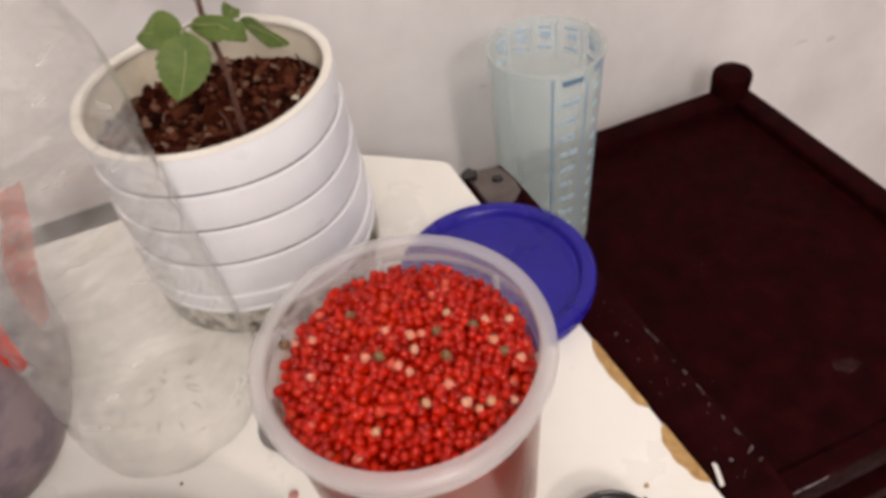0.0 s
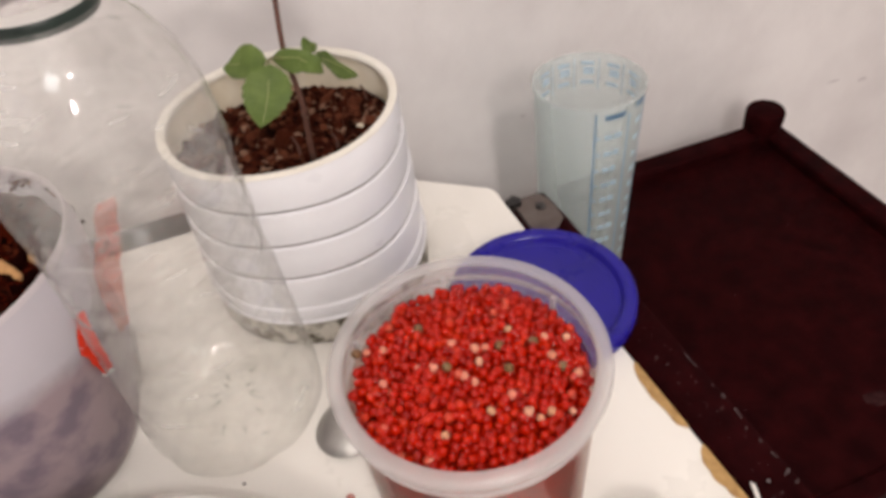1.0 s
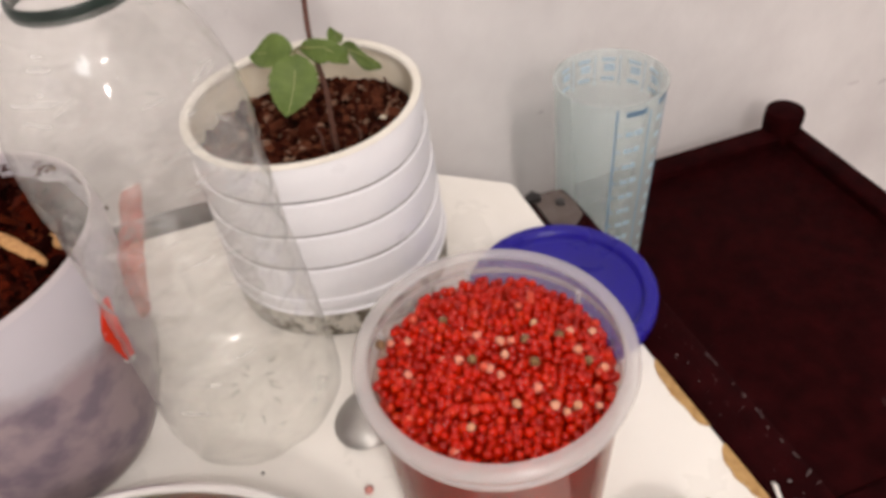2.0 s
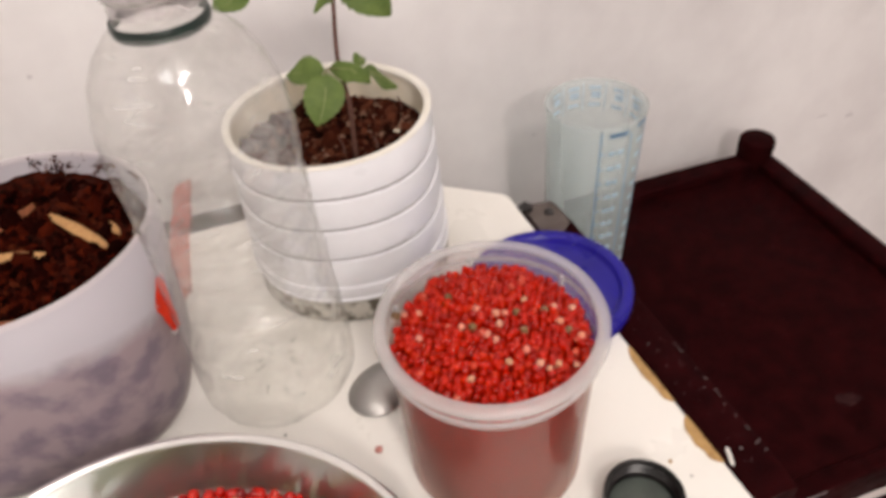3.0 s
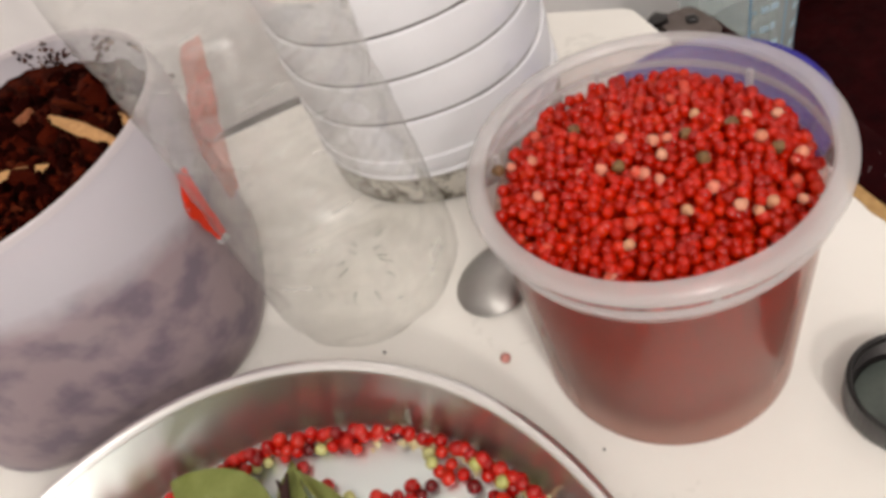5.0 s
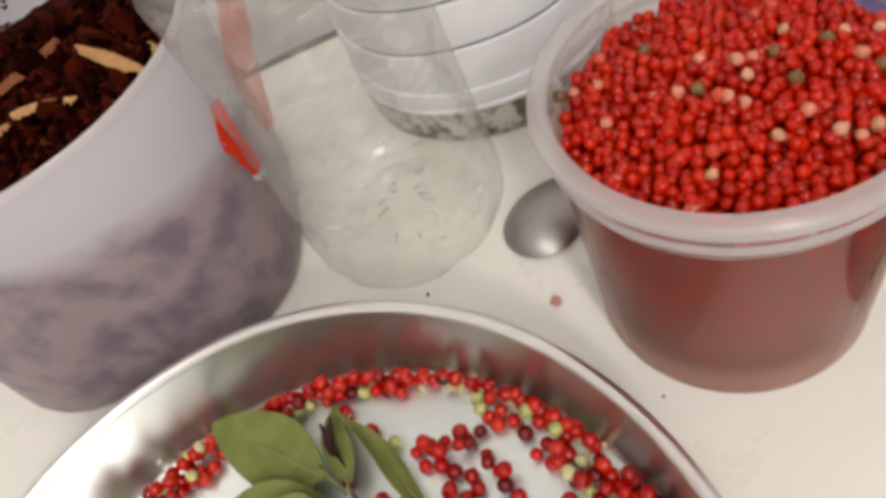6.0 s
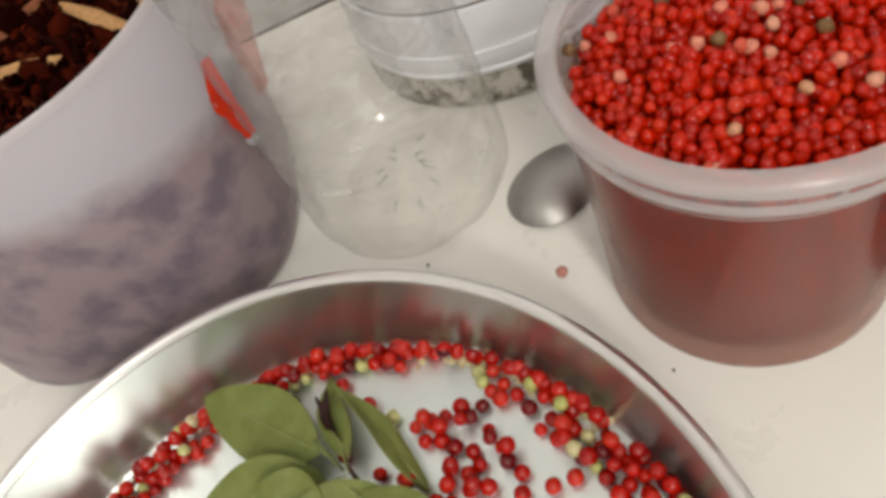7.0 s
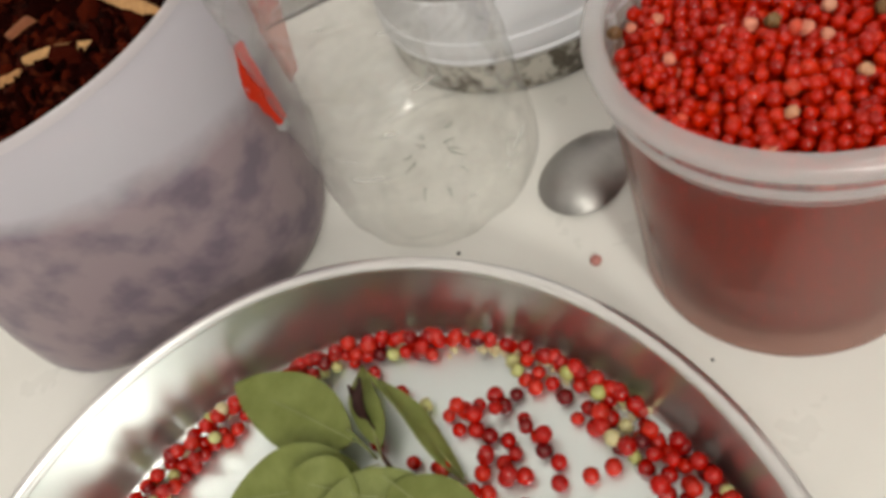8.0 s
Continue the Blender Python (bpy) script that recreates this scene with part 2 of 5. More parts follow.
RED_TOP = by_island("top_red_peppercorn", HEAP_TONES, 0.16, 1200.0, 0.00001, per_object=True, specular=0.32, flesh=0.3)
RED_LOOSE = by_island("loose_red_peppercorn", [(0.0, (0.08, 0.002, 0.004)), (0.10, (0.32, 0.002, 0.0005)), (0.6, (0.50, 0.005, 0.0006)), (0.95, (0.55, 0.02, 0.006))], 0.20, 1200.0, 0.00001, per_object=True, specular=0.40, flesh=0.3)
PALE_CORN = by_island("pale_peppercorn", [(0.0, (0.66, 0.34, 0.22)), (0.5, (0.66, 0.20, 0.13)), (1.0, (0.52, 0.28, 0.15))], 0.55, 700.0, 0.0004, per_object=True)
OLIVE_CORN = by_island("olive_peppercorn", [(0.0, (0.17, 0.085, 0.03)), (0.5, (0.20, 0.12, 0.04)), (1.0, (0.13, 0.05, 0.025))], 0.5, 700.0, 0.0004, per_object=True)
GREEN_CORN = by_island("green_peppercorn", [(0.0, (0.42, 0.45, 0.13)), (0.6, (0.55, 0.56, 0.24)), (1.0, (0.62, 0.55, 0.32))], 0.45, 700.0, 0.0003, per_object=True)


def leaf_material(name, light, dark, vein):
    m, nt, b, out = nodes_of(name)
    c = ramp(nt, noise_out(nt, 90.0), [(0.3, dark), (0.7, light)])
    co = nt.nodes.new("ShaderNodeTexCoord")
    w = put(nt, "ShaderNodeTexWave", Scale=70.0, Distortion=5.0)
    nt.links.new(co.outputs["Object"], w.inputs["Vector"])
    mix = put(nt, "ShaderNodeMixRGB")
    nt.links.new(ramp(nt, w.outputs[0], [(0.9, (0, 0, 0)), (1.0, (0.12, 0.12, 0.12))]), mix.inputs[0])
    nt.links.new(c, mix.inputs[1])
    mix.inputs[2].default_value = (*vein, 1)
    nt.links.new(mix.outputs[0], b.inputs["Base Color"])
    b.inputs["Roughness"].default_value = 0.55
    b.inputs["Specular IOR Level"].default_value = 0.3
    relief(nt, b, noise_out(nt, 220.0), 0.0008, 0.8)
    t = put(nt, "ShaderNodeBsdfTranslucent")
    nt.links.new(mix.outputs[0], t.inputs["Color"])
    s = put(nt, "ShaderNodeMixShader", Fac=0.25)
    nt.links.new(b.outputs[0], s.inputs[1])
    nt.links.new(t.outputs[0], s.inputs[2])
    nt.links.new(s.outputs[0], out.inputs[0])
    return m


LEAF = leaf_material("seedling_leaf", (0.145, 0.21, 0.05), (0.085, 0.135, 0.030), (0.24, 0.31, 0.12))
PAN_LEAF = leaf_material("pepper_leaf", (0.25, 0.285, 0.085), (0.18, 0.205, 0.05), (0.30, 0.31, 0.11))
LEAF_RIB = plain("leaf_midrib", (0.32, 0.36, 0.14), (0.25, 0.28, 0.1), 0.5, 200.0)


def brushed(name, colour, rough, aniso):
    m, nt, b, _ = nodes_of(name)
    b.inputs["Metallic"].default_value = 1.0
    b.inputs["Base Color"].default_value = (*colour, 1)
    b.inputs["Anisotropic"].default_value = aniso
    tan = nt.nodes.new("ShaderNodeTangent")
    tan.direction_type, tan.axis = "RADIAL", "Z"
    b.inputs["Anisotropic Rotation"].default_value = 0.25
    nt.links.new(tan.outputs[0], b.inputs["Tangent"])
    r = ramp(nt, noise_out(nt, 35.0), [(0.3, (rough * 0.92,) * 3), (0.7, (rough * 1.12,) * 3)])
    nt.links.new(r, b.inputs["Roughness"])
    return m


# one metal, reflections painted into its tone: wall darker, rim and floor paler
PAN_WALL = brushed("brushed_aluminium", (0.62, 0.62, 0.60), 0.30, 0.62)
PAN_RIM = brushed("lit_rim_aluminium", (0.86, 0.85, 0.84), 0.3, 0.3)
PAN_FLOOR = brushed("pale_lit_aluminium", (0.82, 0.88, 0.87), 0.42, 0.2)


# ---- builders ----
def mesh_from(name, bm, material, smooth=True):
    me = bpy.data.meshes.new(name)
    bmesh.ops.recalc_face_normals(bm, faces=bm.faces)
    bm.to_mesh(me)
    bm.free()
    if smooth:
        me.polygons.foreach_set("use_smooth", [True] * len(me.polygons))
        me.set_sharp_from_angle(angle=radians(42))
    me.materials.append(material)
    return me


def part(name, bm, material, parent, label="", smooth=True):
    ob = new(name, mesh_from(name, bm, material, smooth) if isinstance(bm, bmesh.types.BMesh) else bm)
    ob.parent = parent
    return tagged(ob, label)


def thing(name, place, label, category, group="", kind="", turn=0.0, size=1.0):
    ob = new(name)
    ob.empty_display_size = 0.02
    ob.matrix_basis = pose(*place, 0, 0, turn) @ Matrix.Scale(size, 4)
    return tagged(ob, label, category, group, kind)


def single(name, bm, material, place, label, category, group="", kind="", smooth=True, size=1.0):
    ob = new(name, mesh_from(name, bm, material, smooth))
    ob.location, ob.scale = place, (size,) * 3
    return tagged(ob, label, category, group, kind)


def lathe(profile, n=96, wobble=None, closed=False):
    """Turns (radius, height) pairs about z. wobble(angle, z) scales the radius."""
    bm = bmesh.new()
    rings = []
    for r, z in profile:
        if r < 1e-6:
            rings.append([bm.verts.new((0, 0, z))])
        else:
            ring = []
            for k in range(n):
                a = 2 * math.pi * k / n
                q = r * (wobble(a, z) if wobble else 1)
                ring.append(bm.verts.new((q * math.cos(a), q * math.sin(a), z)))
            rings.append(ring)
    pairs = list(zip(rings, rings[1:])) + ([(rings[-1], rings[0])] if closed else [])
    for a, b in pairs:
        for k in range(n):
            j = (k + 1) % n
            if len(a) == 1 and len(b) > 1:
                bm.faces.new((a[0], b[j], b[k]))
            elif len(b) == 1 and len(a) > 1:
                bm.faces.new((a[k], a[j], b[0]))
            elif len(a) > 1:
                bm.faces.new((a[k], a[j], b[j], b[k]))
    return bm


def box(x0, y0, z0, x1, y1, z1, bevel=0.0, seg=2):
    bm = bmesh.new()
    bmesh.ops.create_cube(bm, size=1, matrix=Matrix.LocRotScale(((x0 + x1) / 2, (y0 + y1) / 2, (z0 + z1) / 2), None, (x1 - x0, y1 - y0, z1 - z0)))
    if bevel:
        bmesh.ops.bevel(bm, geom=bm.edges[:], offset=bevel, segments=seg, affect="EDGES", profile=0.6)
    return bm


def slab(outline, z0, z1, bevel=0.0):
    bm = bmesh.new()
    low = [bm.verts.new((x, y, z0)) for x, y in outline]
    top = [bm.verts.new((x, y, z1)) for x, y in outline]
    n = len(outline)
    bm.faces.new(low[::-1])
    cap = bm.faces.new(top)
    for k in range(n):
        bm.faces.new((low[k], low[(k + 1) % n], top[(k + 1) % n], top[k]))
    if bevel:
        bmesh.ops.bevel(bm, geom=list(cap.edges), offset=bevel, segments=2, affect="EDGES")
    return bm


def strand(points, radius, n=8, taper=1.0):
    """A bezier-smooth stalk as a mesh: the points are rounded by a spline first."""
    pts = [Vector(p) for p in points]
    out = []
    for i in range(len(pts) - 1):
        p0, p1, p2, p3 = pts[max(i - 1, 0)], pts[i], pts[i + 1], pts[min(i + 2, len(pts) - 1)]
        for s in range(5):
            t = s / 5
            out.append(0.5 * ((2 * p1) + (p2 - p0) * t + (2 * p0 - 5 * p1 + 4 * p2 - p3) * t * t + (3 * p1 - p0 - 3 * p2 + p3) * t ** 3))
    out.append(pts[-1])
    bm = bmesh.new()
    u = (out[1] - out[0]).orthogonal().normalized()
    rings = []
    for i, p in enumerate(out):
        d = (out[min(i + 1, len(out) - 1)] - out[max(i - 1, 0)]).normalized()
        u = (u - d * u.dot(d)).normalized()
        v = d.cross(u)
        r = radius * (1 + (taper - 1) * i / (len(out) - 1))
        rings.append([bm.verts.new(p + r * (math.cos(2 * math.pi * k / n) * u + math.sin(2 * math.pi * k / n) * v)) for k in range(n)])
    for a, b in zip(rings, rings[1:]):
        for k in range(n):
            bm.faces.new((a[k], a[(k + 1) % n], b[(k + 1) % n], b[k]))
    bm.faces.new(rings[0][::-1])
    bm.faces.new(rings[-1])
    return bm


def leaf_mesh(length, width, bend, fold, teeth, seed, thick=0.0005):
    """A leaf along +x with its face up: pointed oval, toothed edge, midrib fold, drooping tip."""
    rng = random.Random(seed)
    bm = bmesh.new()
    nl, nw = (54 if teeth else 26), 4
    top, low = [], []
    for i in range(nl + 1):
        t = i / nl
        half = width / 2 * (math.sin(math.pi * t ** 0.82)) ** 0.8 if 0 < t < 1 else 0.0004
        half *= 1 - teeth * (1 - ((t * 8.5 + 0.13 * seed) % 1.0)) * min(1, 6 * (1 - t))
        x = length * t
        z = -bend * length * t * t + 0.0015 * math.sin(5 * t + seed)
        row, row2 = [], []
        for j in range(-nw, nw + 1):
            s = j / nw
            zz = z + fold * abs(s) * half + 0.0006 * math.sin(9 * t + 3 * s + seed) * abs(s)
            y = s * half + 0.06 * width * math.sin(2.2 * t + seed)
            row.append(bm.verts.new((x, y, zz + thick / 2)))
            row2.append(bm.verts.new((x, y, zz - thick / 2)))
        top.append(row)
        low.append(row2)
    for i in range(nl):
        for j in range(2 * nw):
            bm.faces.new((top[i][j], top[i + 1][j], top[i + 1][j + 1], top[i][j + 1]))
            bm.faces.new((low[i][j], low[i][j + 1], low[i + 1][j + 1], low[i + 1][j]))
        for j in (0, 2 * nw):
            bm.faces.new((top[i][j], low[i][j], low[i + 1][j], top[i + 1][j]))
    return bm


def aim(base, tip, normal):
    """A pose at base whose x axis points at tip and whose z axis lies near normal."""
    x = (Vector(tip) - Vector(base)).normalized()
    z = Vector(normal)
    z = (z - x * z.dot(x)).normalized()
    y = z.cross(x)
    m = Matrix((x, y, z)).transposed().to_4x4()
    m.translation = base
    return m


def ball(radius, squash, seed, sub=2, rough=0.03):
    bm = bmesh.new()
    bmesh.ops.create_icosphere(bm, subdivisions=sub, radius=radius)
    for v in bm.verts:
        v.co *= 1 + rough * noise.noise(v.co * (2.0 / radius) * 0.6 + Vector((seed, 0, 0)))
        v.co.z *= squash
    return bm


def scatter_mesh(name, places, sizes, material, sub=1, squash=1.0, rough=0.0, seed=0):
    """Many small round bodies joined into one mesh."""
    bm = bmesh.new()
    bmesh.ops.create_icosphere(bm, subdivisions=sub, radius=1.0)
    base = np.array([v.co[:] for v in bm.verts])
    faces = np.array([[v.index for v in f.verts] for f in bm.faces])
    bm.free()
    rng = np.random.default_rng(seed)
    n, k = len(places), len(base)
    verts = np.empty((n, k, 3))
    for i, (p, s) in enumerate(zip(places, sizes)):
        q, _ = np.linalg.qr(rng.normal(size=(3, 3)))
        stretch = rng.uniform(1 - 2.2 * rough, 1 + 2.2 * rough, 3) if rough > 0.2 else 1.0
        shape = base * (1 + rough * rng.normal(size=(k, 1))) * (s * np.array((1, 1, squash))) * stretch
        verts[i] = shape @ q + p
    tris = (faces[None] + (np.arange(n) * k)[:, None, None]).reshape(-1, 3)
    me = bpy.data.meshes.new(name)
    me.from_pydata(verts.reshape(-1, 3).tolist(), [], tris.tolist())
    me.polygons.foreach_set("use_smooth", [rough < 0.2] * len(me.polygons))
    me.materials.append(material)
    return me


# ---- room ----
WALL_Y, FLOOR_Z, CEIL_Z = 0.385, -0.74, 1.75
XL, XR, YF = -1.5, 2.1, -2.3
# south, west and east walls and ceiling are unseen, added to bounce light
room = [
    ("wall_north", box(XL - 0.1, WALL_Y, FLOOR_Z, XR + 0.1, WALL_Y + 0.1, CEIL_Z), WALL, "white painted wall with faint stains behind the table"),
    ("wall_south", box(XL - 0.1, YF - 0.1, FLOOR_Z, XR + 0.1, YF, CEIL_Z), WALL, "unseen white wall added to close the room and bounce light"),
    ("wall_west", box(XL - 0.1, YF, FLOOR_Z, XL, WALL_Y, CEIL_Z), WALL, "unseen white wall added to close the room and bounce light"),
    ("wall_east", box(XR, YF, FLOOR_Z, XR + 0.1, WALL_Y, CEIL_Z), WALL, "unseen white wall added to close the room and bounce light"),
    ("floor", box(XL - 0.1, YF - 0.1, FLOOR_Z - 0.1, XR + 0.1, WALL_Y + 0.1, FLOOR_Z), FLOOR, "pale tiled floor under the table"),
    ("ceiling", box(XL - 0.1, YF - 0.1, CEIL_Z, XR + 0.1, WALL_Y + 0.1, CEIL_Z + 0.1), CEIL, "unseen white ceiling added to bounce light"),
]
for name, bm, material, label in room:
    single(name, bm, material, (0, 0, 0), label, name.split("_")[0], kind="structure", smooth=False)

SMUDGE = plain("wall_smudge", (0.74, 0.71, 0.715), (0.58, 0.555, 0.56), 0.7, 90.0)
for sx, sz, wd, ht in ((0.736, -0.169, 0.022, 0.007), (0.690, -0.158, 0.030, 0.004), (0.607, 0.041, 0.006, 0.005), (-0.191, 0.102, 0.006, 0.006), (0.272, -0.077, 0.010, 0.003)):
    pts = []
    for i in range(14):
        a = 2 * math.pi * i / 14
        q = 0.7 + 0.5 * noise.noise((math.cos(a) * 1.5, math.sin(a) * 1.5, sx * 30))
        pts.append((wd / 2 * q * math.cos(a), ht / 2 * q * math.sin(a)))
    ob = part("smudge", slab(pts, 0, 0.0004), SMUDGE, bpy.data.objects["wall_north"], "faint grey smudge on the paint")
    ob.matrix_basis = pose(sx, WALL_Y - 0.0001, sz, 90, 0, 0)

# shade in the gap behind the table, painted as a dark strip
GAP_SHADE = plain("gap_shade_paint", (0.13, 0.10, 0.095), (0.06, 0.045, 0.042), 0.85, 60.0)
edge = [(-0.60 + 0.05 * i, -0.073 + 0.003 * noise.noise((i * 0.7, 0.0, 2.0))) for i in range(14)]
ob = part("gap_shade_band", slab([(-0.60, -0.16), (0.05, -0.16)] + edge[::-1], 0, 0.0004), GAP_SHADE, bpy.data.objects["wall_north"], "dark strip painting the shaded gap behind the table")
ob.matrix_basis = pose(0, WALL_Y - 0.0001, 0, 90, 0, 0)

# ---- table ----
def edge_x(y):
    """The table's right edge runs a little askew."""
    return 0.1761 - 0.0667 * y


corner = [(edge_x(-0.7), -0.7), (edge_x(0.030), 0.030), (0.1660, 0.151), (0.1640, 0.1955), (0.1630, 0.2000), (0.1605, 0.2032), (0.112, 0.2385), (0.094, 0.2545), (0.090, 0.256), (-0.75, 0.256), (-0.75, -0.7)]
table = thing("table", (0, 0, 0), "white laminate table with a chipped chipboard edge", "table")
part("tabletop", slab(corner, -0.0285, 0.0, 0.0008), LAMINATE, table, "white laminate top with grime")
part("edge_band", slab([(x * 0.998 if x > 0 else x + 0.01, y * 0.998) for x, y in corner], -0.046, -0.0287), TABLE_UNDER, table, "bare underside board")
# unseen boards, added to keep light out of the gap at the wall
part("light_stop", box(-0.74, 0.235, -0.30, 0.095, 0.2525, -0.0465, 0.001), TABLE_UNDER, table)
part("light_stop", box(0.140, -0.66, -0.30, 0.160, 0.19, -0.0465, 0.001), TABLE_UNDER, table)
for lx, ly in ((0.08, 0.19), (-0.70, 0.20), (0.13, -0.65), (-0.70, -0.65)):
    part("leg", box(lx - 0.022, ly - 0.022, FLOOR_Z, lx + 0.022, ly + 0.022, -0.047, 0.003), LAMINATE, table)


def chip_patch(y0, y1, deep, seed):
    """A strip at the table's edge where the white sheet has broken away."""
    pts = []
    n = 14
    for i in range(n + 1):
        t = i / n
        y = y0 + (y1 - y0) * t
        pts.append((edge_x(y) - 0.0008 - deep * math.sin(math.pi * t) ** 0.45 * (0.8 + 0.35 * noise.noise((t * 5, seed, 0))), y))
    return slab(pts + [(edge_x(y1) + 0.0006, y1), (edge_x(y0) + 0.0006, y0)], -0.004, 0.0006)


part("bare_chipboard", chip_patch(-0.031, 0.0165, 0.0060, 1.3), CHIPBOARD, table, "bare tan chipboard where the sheet has chipped off")
part("bare_chipboard", chip_patch(-0.0765, -0.043, 0.0075, 4.1), CHIPBOARD, table, "bare tan chipboard where the sheet has chipped off")
flake = slab([(0, 0), (0.002, 0.0005), (0.0026, 0.010), (0.0008, 0.012)], 0, 0.0008)
ob = part("loose_flake", flake, LAMINATE, table, "curled white flake of laminate")
ob.matrix_basis = pose(0.1835, -0.081, 0.001, 0, -25, -14)

# ---- dark wooden chair beside the table ----
SEAT_Z, ARM_Z = -0.150, -0.008
SEAT_X0, SEAT_X1, SEAT_Y0, SEAT_Y1 = 0.186, 0.556, -0.058, 0.335
chair = thing("wooden_chair", (0.37, 0.14, FLOOR_Z), "dark brown painted wooden chair with a panel seat and arm rail", "chair")


def placed(ob, m=None):
    """Moves a part built in room coordinates under the chair's base."""
    ob.matrix_basis = Matrix.Translation((-0.37, -0.14, -FLOOR_Z)) @ (m or Matrix())
    return ob


placed(part("seat", box(SEAT_X0 + 0.02, SEAT_Y0 + 0.016, SEAT_Z - 0.014, SEAT_X1 - 0.026, SEAT_Y1 - 0.026, SEAT_Z, 0.001), DARK, chair, "flat seat panel let into the rails"))
placed(part("seat_rail", box(SEAT_X0, SEAT_Y1 - 0.026, SEAT_Z - 0.040, SEAT_X1 - 0.026, SEAT_Y1, SEAT_Z + 0.011, 0.005, 3), DARK, chair))
placed(part("seat_rail", box(SEAT_X1 - 0.026, SEAT_Y0, SEAT_Z - 0.040, SEAT_X1, SEAT_Y1, SEAT_Z + 0.011, 0.005, 3), DARK, chair))
placed(part("seat_rail", box(SEAT_X0, SEAT_Y0 + 0.016, SEAT_Z - 0.040, SEAT_X0 + 0.020, SEAT_Y1 - 0.026, SEAT_Z + 0.004, 0.003), DARK, chair))
placed(part("seat_rail", box(SEAT_X0, SEAT_Y0, SEAT_Z - 0.040, SEAT_X1 - 0.026, SEAT_Y0 + 0.016, SEAT_Z + 0.003, 0.004, 3), DARK, chair, "front rail with a painted edge highlight"))
# the bright edge highlight is painted on as a thin pale strip
placed(part("edge_highlight", box(0.284, SEAT_Y0 - 0.0006, SEAT_Z - 0.003, 0.320, SEAT_Y0 + 0.0012, SEAT_Z - 0.0005, 0.0004), SCUFF, chair, "pale strip painting the highlight along the front rail"))
POST = (0.5360, 0.326)
post = [(0.0, -0.1160), (0.0150, -0.1158), (0.0190, -0.1168), (0.0204, -0.1195), (0.0206, -0.126), (0.0198, -0.142), (0.0200, SEAT_Z - 0.05), (0.0, SEAT_Z - 0.05)]
placed(part("post", lathe(post, 40), DARK, chair, "round post standing above the seat's corner"), Matrix.Translation((*POST, 0)))
leg = mesh_from("leg", lathe([(0.0, FLOOR_Z), (0.017, FLOOR_Z), (0.0195, -0.5), (0.021, SEAT_Z - 0.041), (0.0, SEAT_Z - 0.041)], 24), DARK)
for lx, ly in (POST, (0.204, 0.318), (0.538, -0.036), (0.204, -0.036)):
    placed(part("leg", leg, DARK, chair), Matrix.Translation((lx, ly, 0)))
placed(part("stretcher", box(0.215, -0.048, -0.332, 0.528, -0.026, -0.300, 0.004), DARK, chair))
placed(part("stretcher", box(0.528, -0.020, -0.372, 0.548, 0.312, -0.340, 0.004), DARK, chair))

# the arm runs along the table's edge, a little askew
ARM_W, ARM_L = 0.0355, 0.291
ARM_M = pose(0.1835, -0.100, 0, 0, 0, 3.0)
prof = [(0.0, ARM_Z - 0.026), (0.0, ARM_Z - 0.007), (0.003, ARM_Z - 0.003), (0.010, ARM_Z - 0.0012), (0.020, ARM_Z), (0.030, ARM_Z - 0.0004), (0.0338, ARM_Z - 0.002), (ARM_W, ARM_Z - 0.006), (ARM_W, ARM_Z - 0.026)]
bm = bmesh.new()
rows = []
for i in range(25):
    t = i / 24
    in_ = 0.0035 * (max(0, 1 - t * 24 / 1.5) + max(0, 1 - (1 - t) * 24 / 1.5))
    rows.append([bm.verts.new((x + 0.0005 * noise.noise((t * 6, x * 50, 1.0)), ARM_L * t, z - in_ * (z > ARM_Z - 0.02))) for x, z in prof])
for p, q in zip(rows, rows[1:]):
    for k in range(len(prof)):
        bm.faces.new((p[k], q[k], q[(k + 1) % len(prof)], p[(k + 1) % len(prof)]))
bm.faces.new(rows[0])
bm.faces.new(rows[-1][::-1])
placed(part("arm", bm, DARK, chair, "rounded arm rail with pale scuffs"), ARM_M)
for ay in (0.045, 0.265):
    placed(part("arm_support", box(0.006, ay, SEAT_Z - 0.030, 0.0285, ay + 0.024, ARM_Z - 0.0262, 0.002), DARK, chair), ARM_M)
for k, (sx, sy, ln, wd, tn) in enumerate(((0.0295, 0.109, 0.020, 0.0016, 92), (0.030, 0.081, 0.006, 0.005, 60), (0.0300, 0.068, 0.010, 0.002, 84), (0.029, 0.050, 0.007, 0.003, 74), (0.0295, 0.041, 0.009, 0.0025, 95), (0.0285, 0.030, 0.008, 0.003, 30), (0.0290, 0.024, 0.006, 0.002, 10), (0.0275, 0.059, 0.005, 0.003, 40), (0.0240, 0.0745, 0.004, 0.0016, 20), (0.0295, 0.0895, 0.004, 0.0014, 80))):
    rng = random.Random(k)
    pts = []
    for i in range(10):
        a = 2 * math.pi * i / 10
        q = 0.3 + 0.7 * rng.random()
        pts.append((ln * 0.42 * q * math.cos(a), wd * 0.27 * q * math.sin(a)))
    placed(part("scuff", slab(pts, 0, 0.0005), SCUFF, chair, "pale scuff in the paint"), ARM_M @ pose(sx + 0.0018, sy, ARM_Z - 0.0009 + 0.0006 * (sx < 0.029), 0, 4, tn))
dust = [(0.004, 0.236), (0.0105, 0.240), (0.022, 0.247), (0.0300, 0.254), (0.0310, 0.266), (0.0300, 0.278), (0.027, 0.2860), (0.015, 0.2880), (0.005, 0.2870)]
placed(part("dust_patch", slab(dust, ARM_Z - 0.0024, ARM_Z + 0.0006), DARK_DUSTY, chair, "grey dust on the end of the arm"), ARM_M)

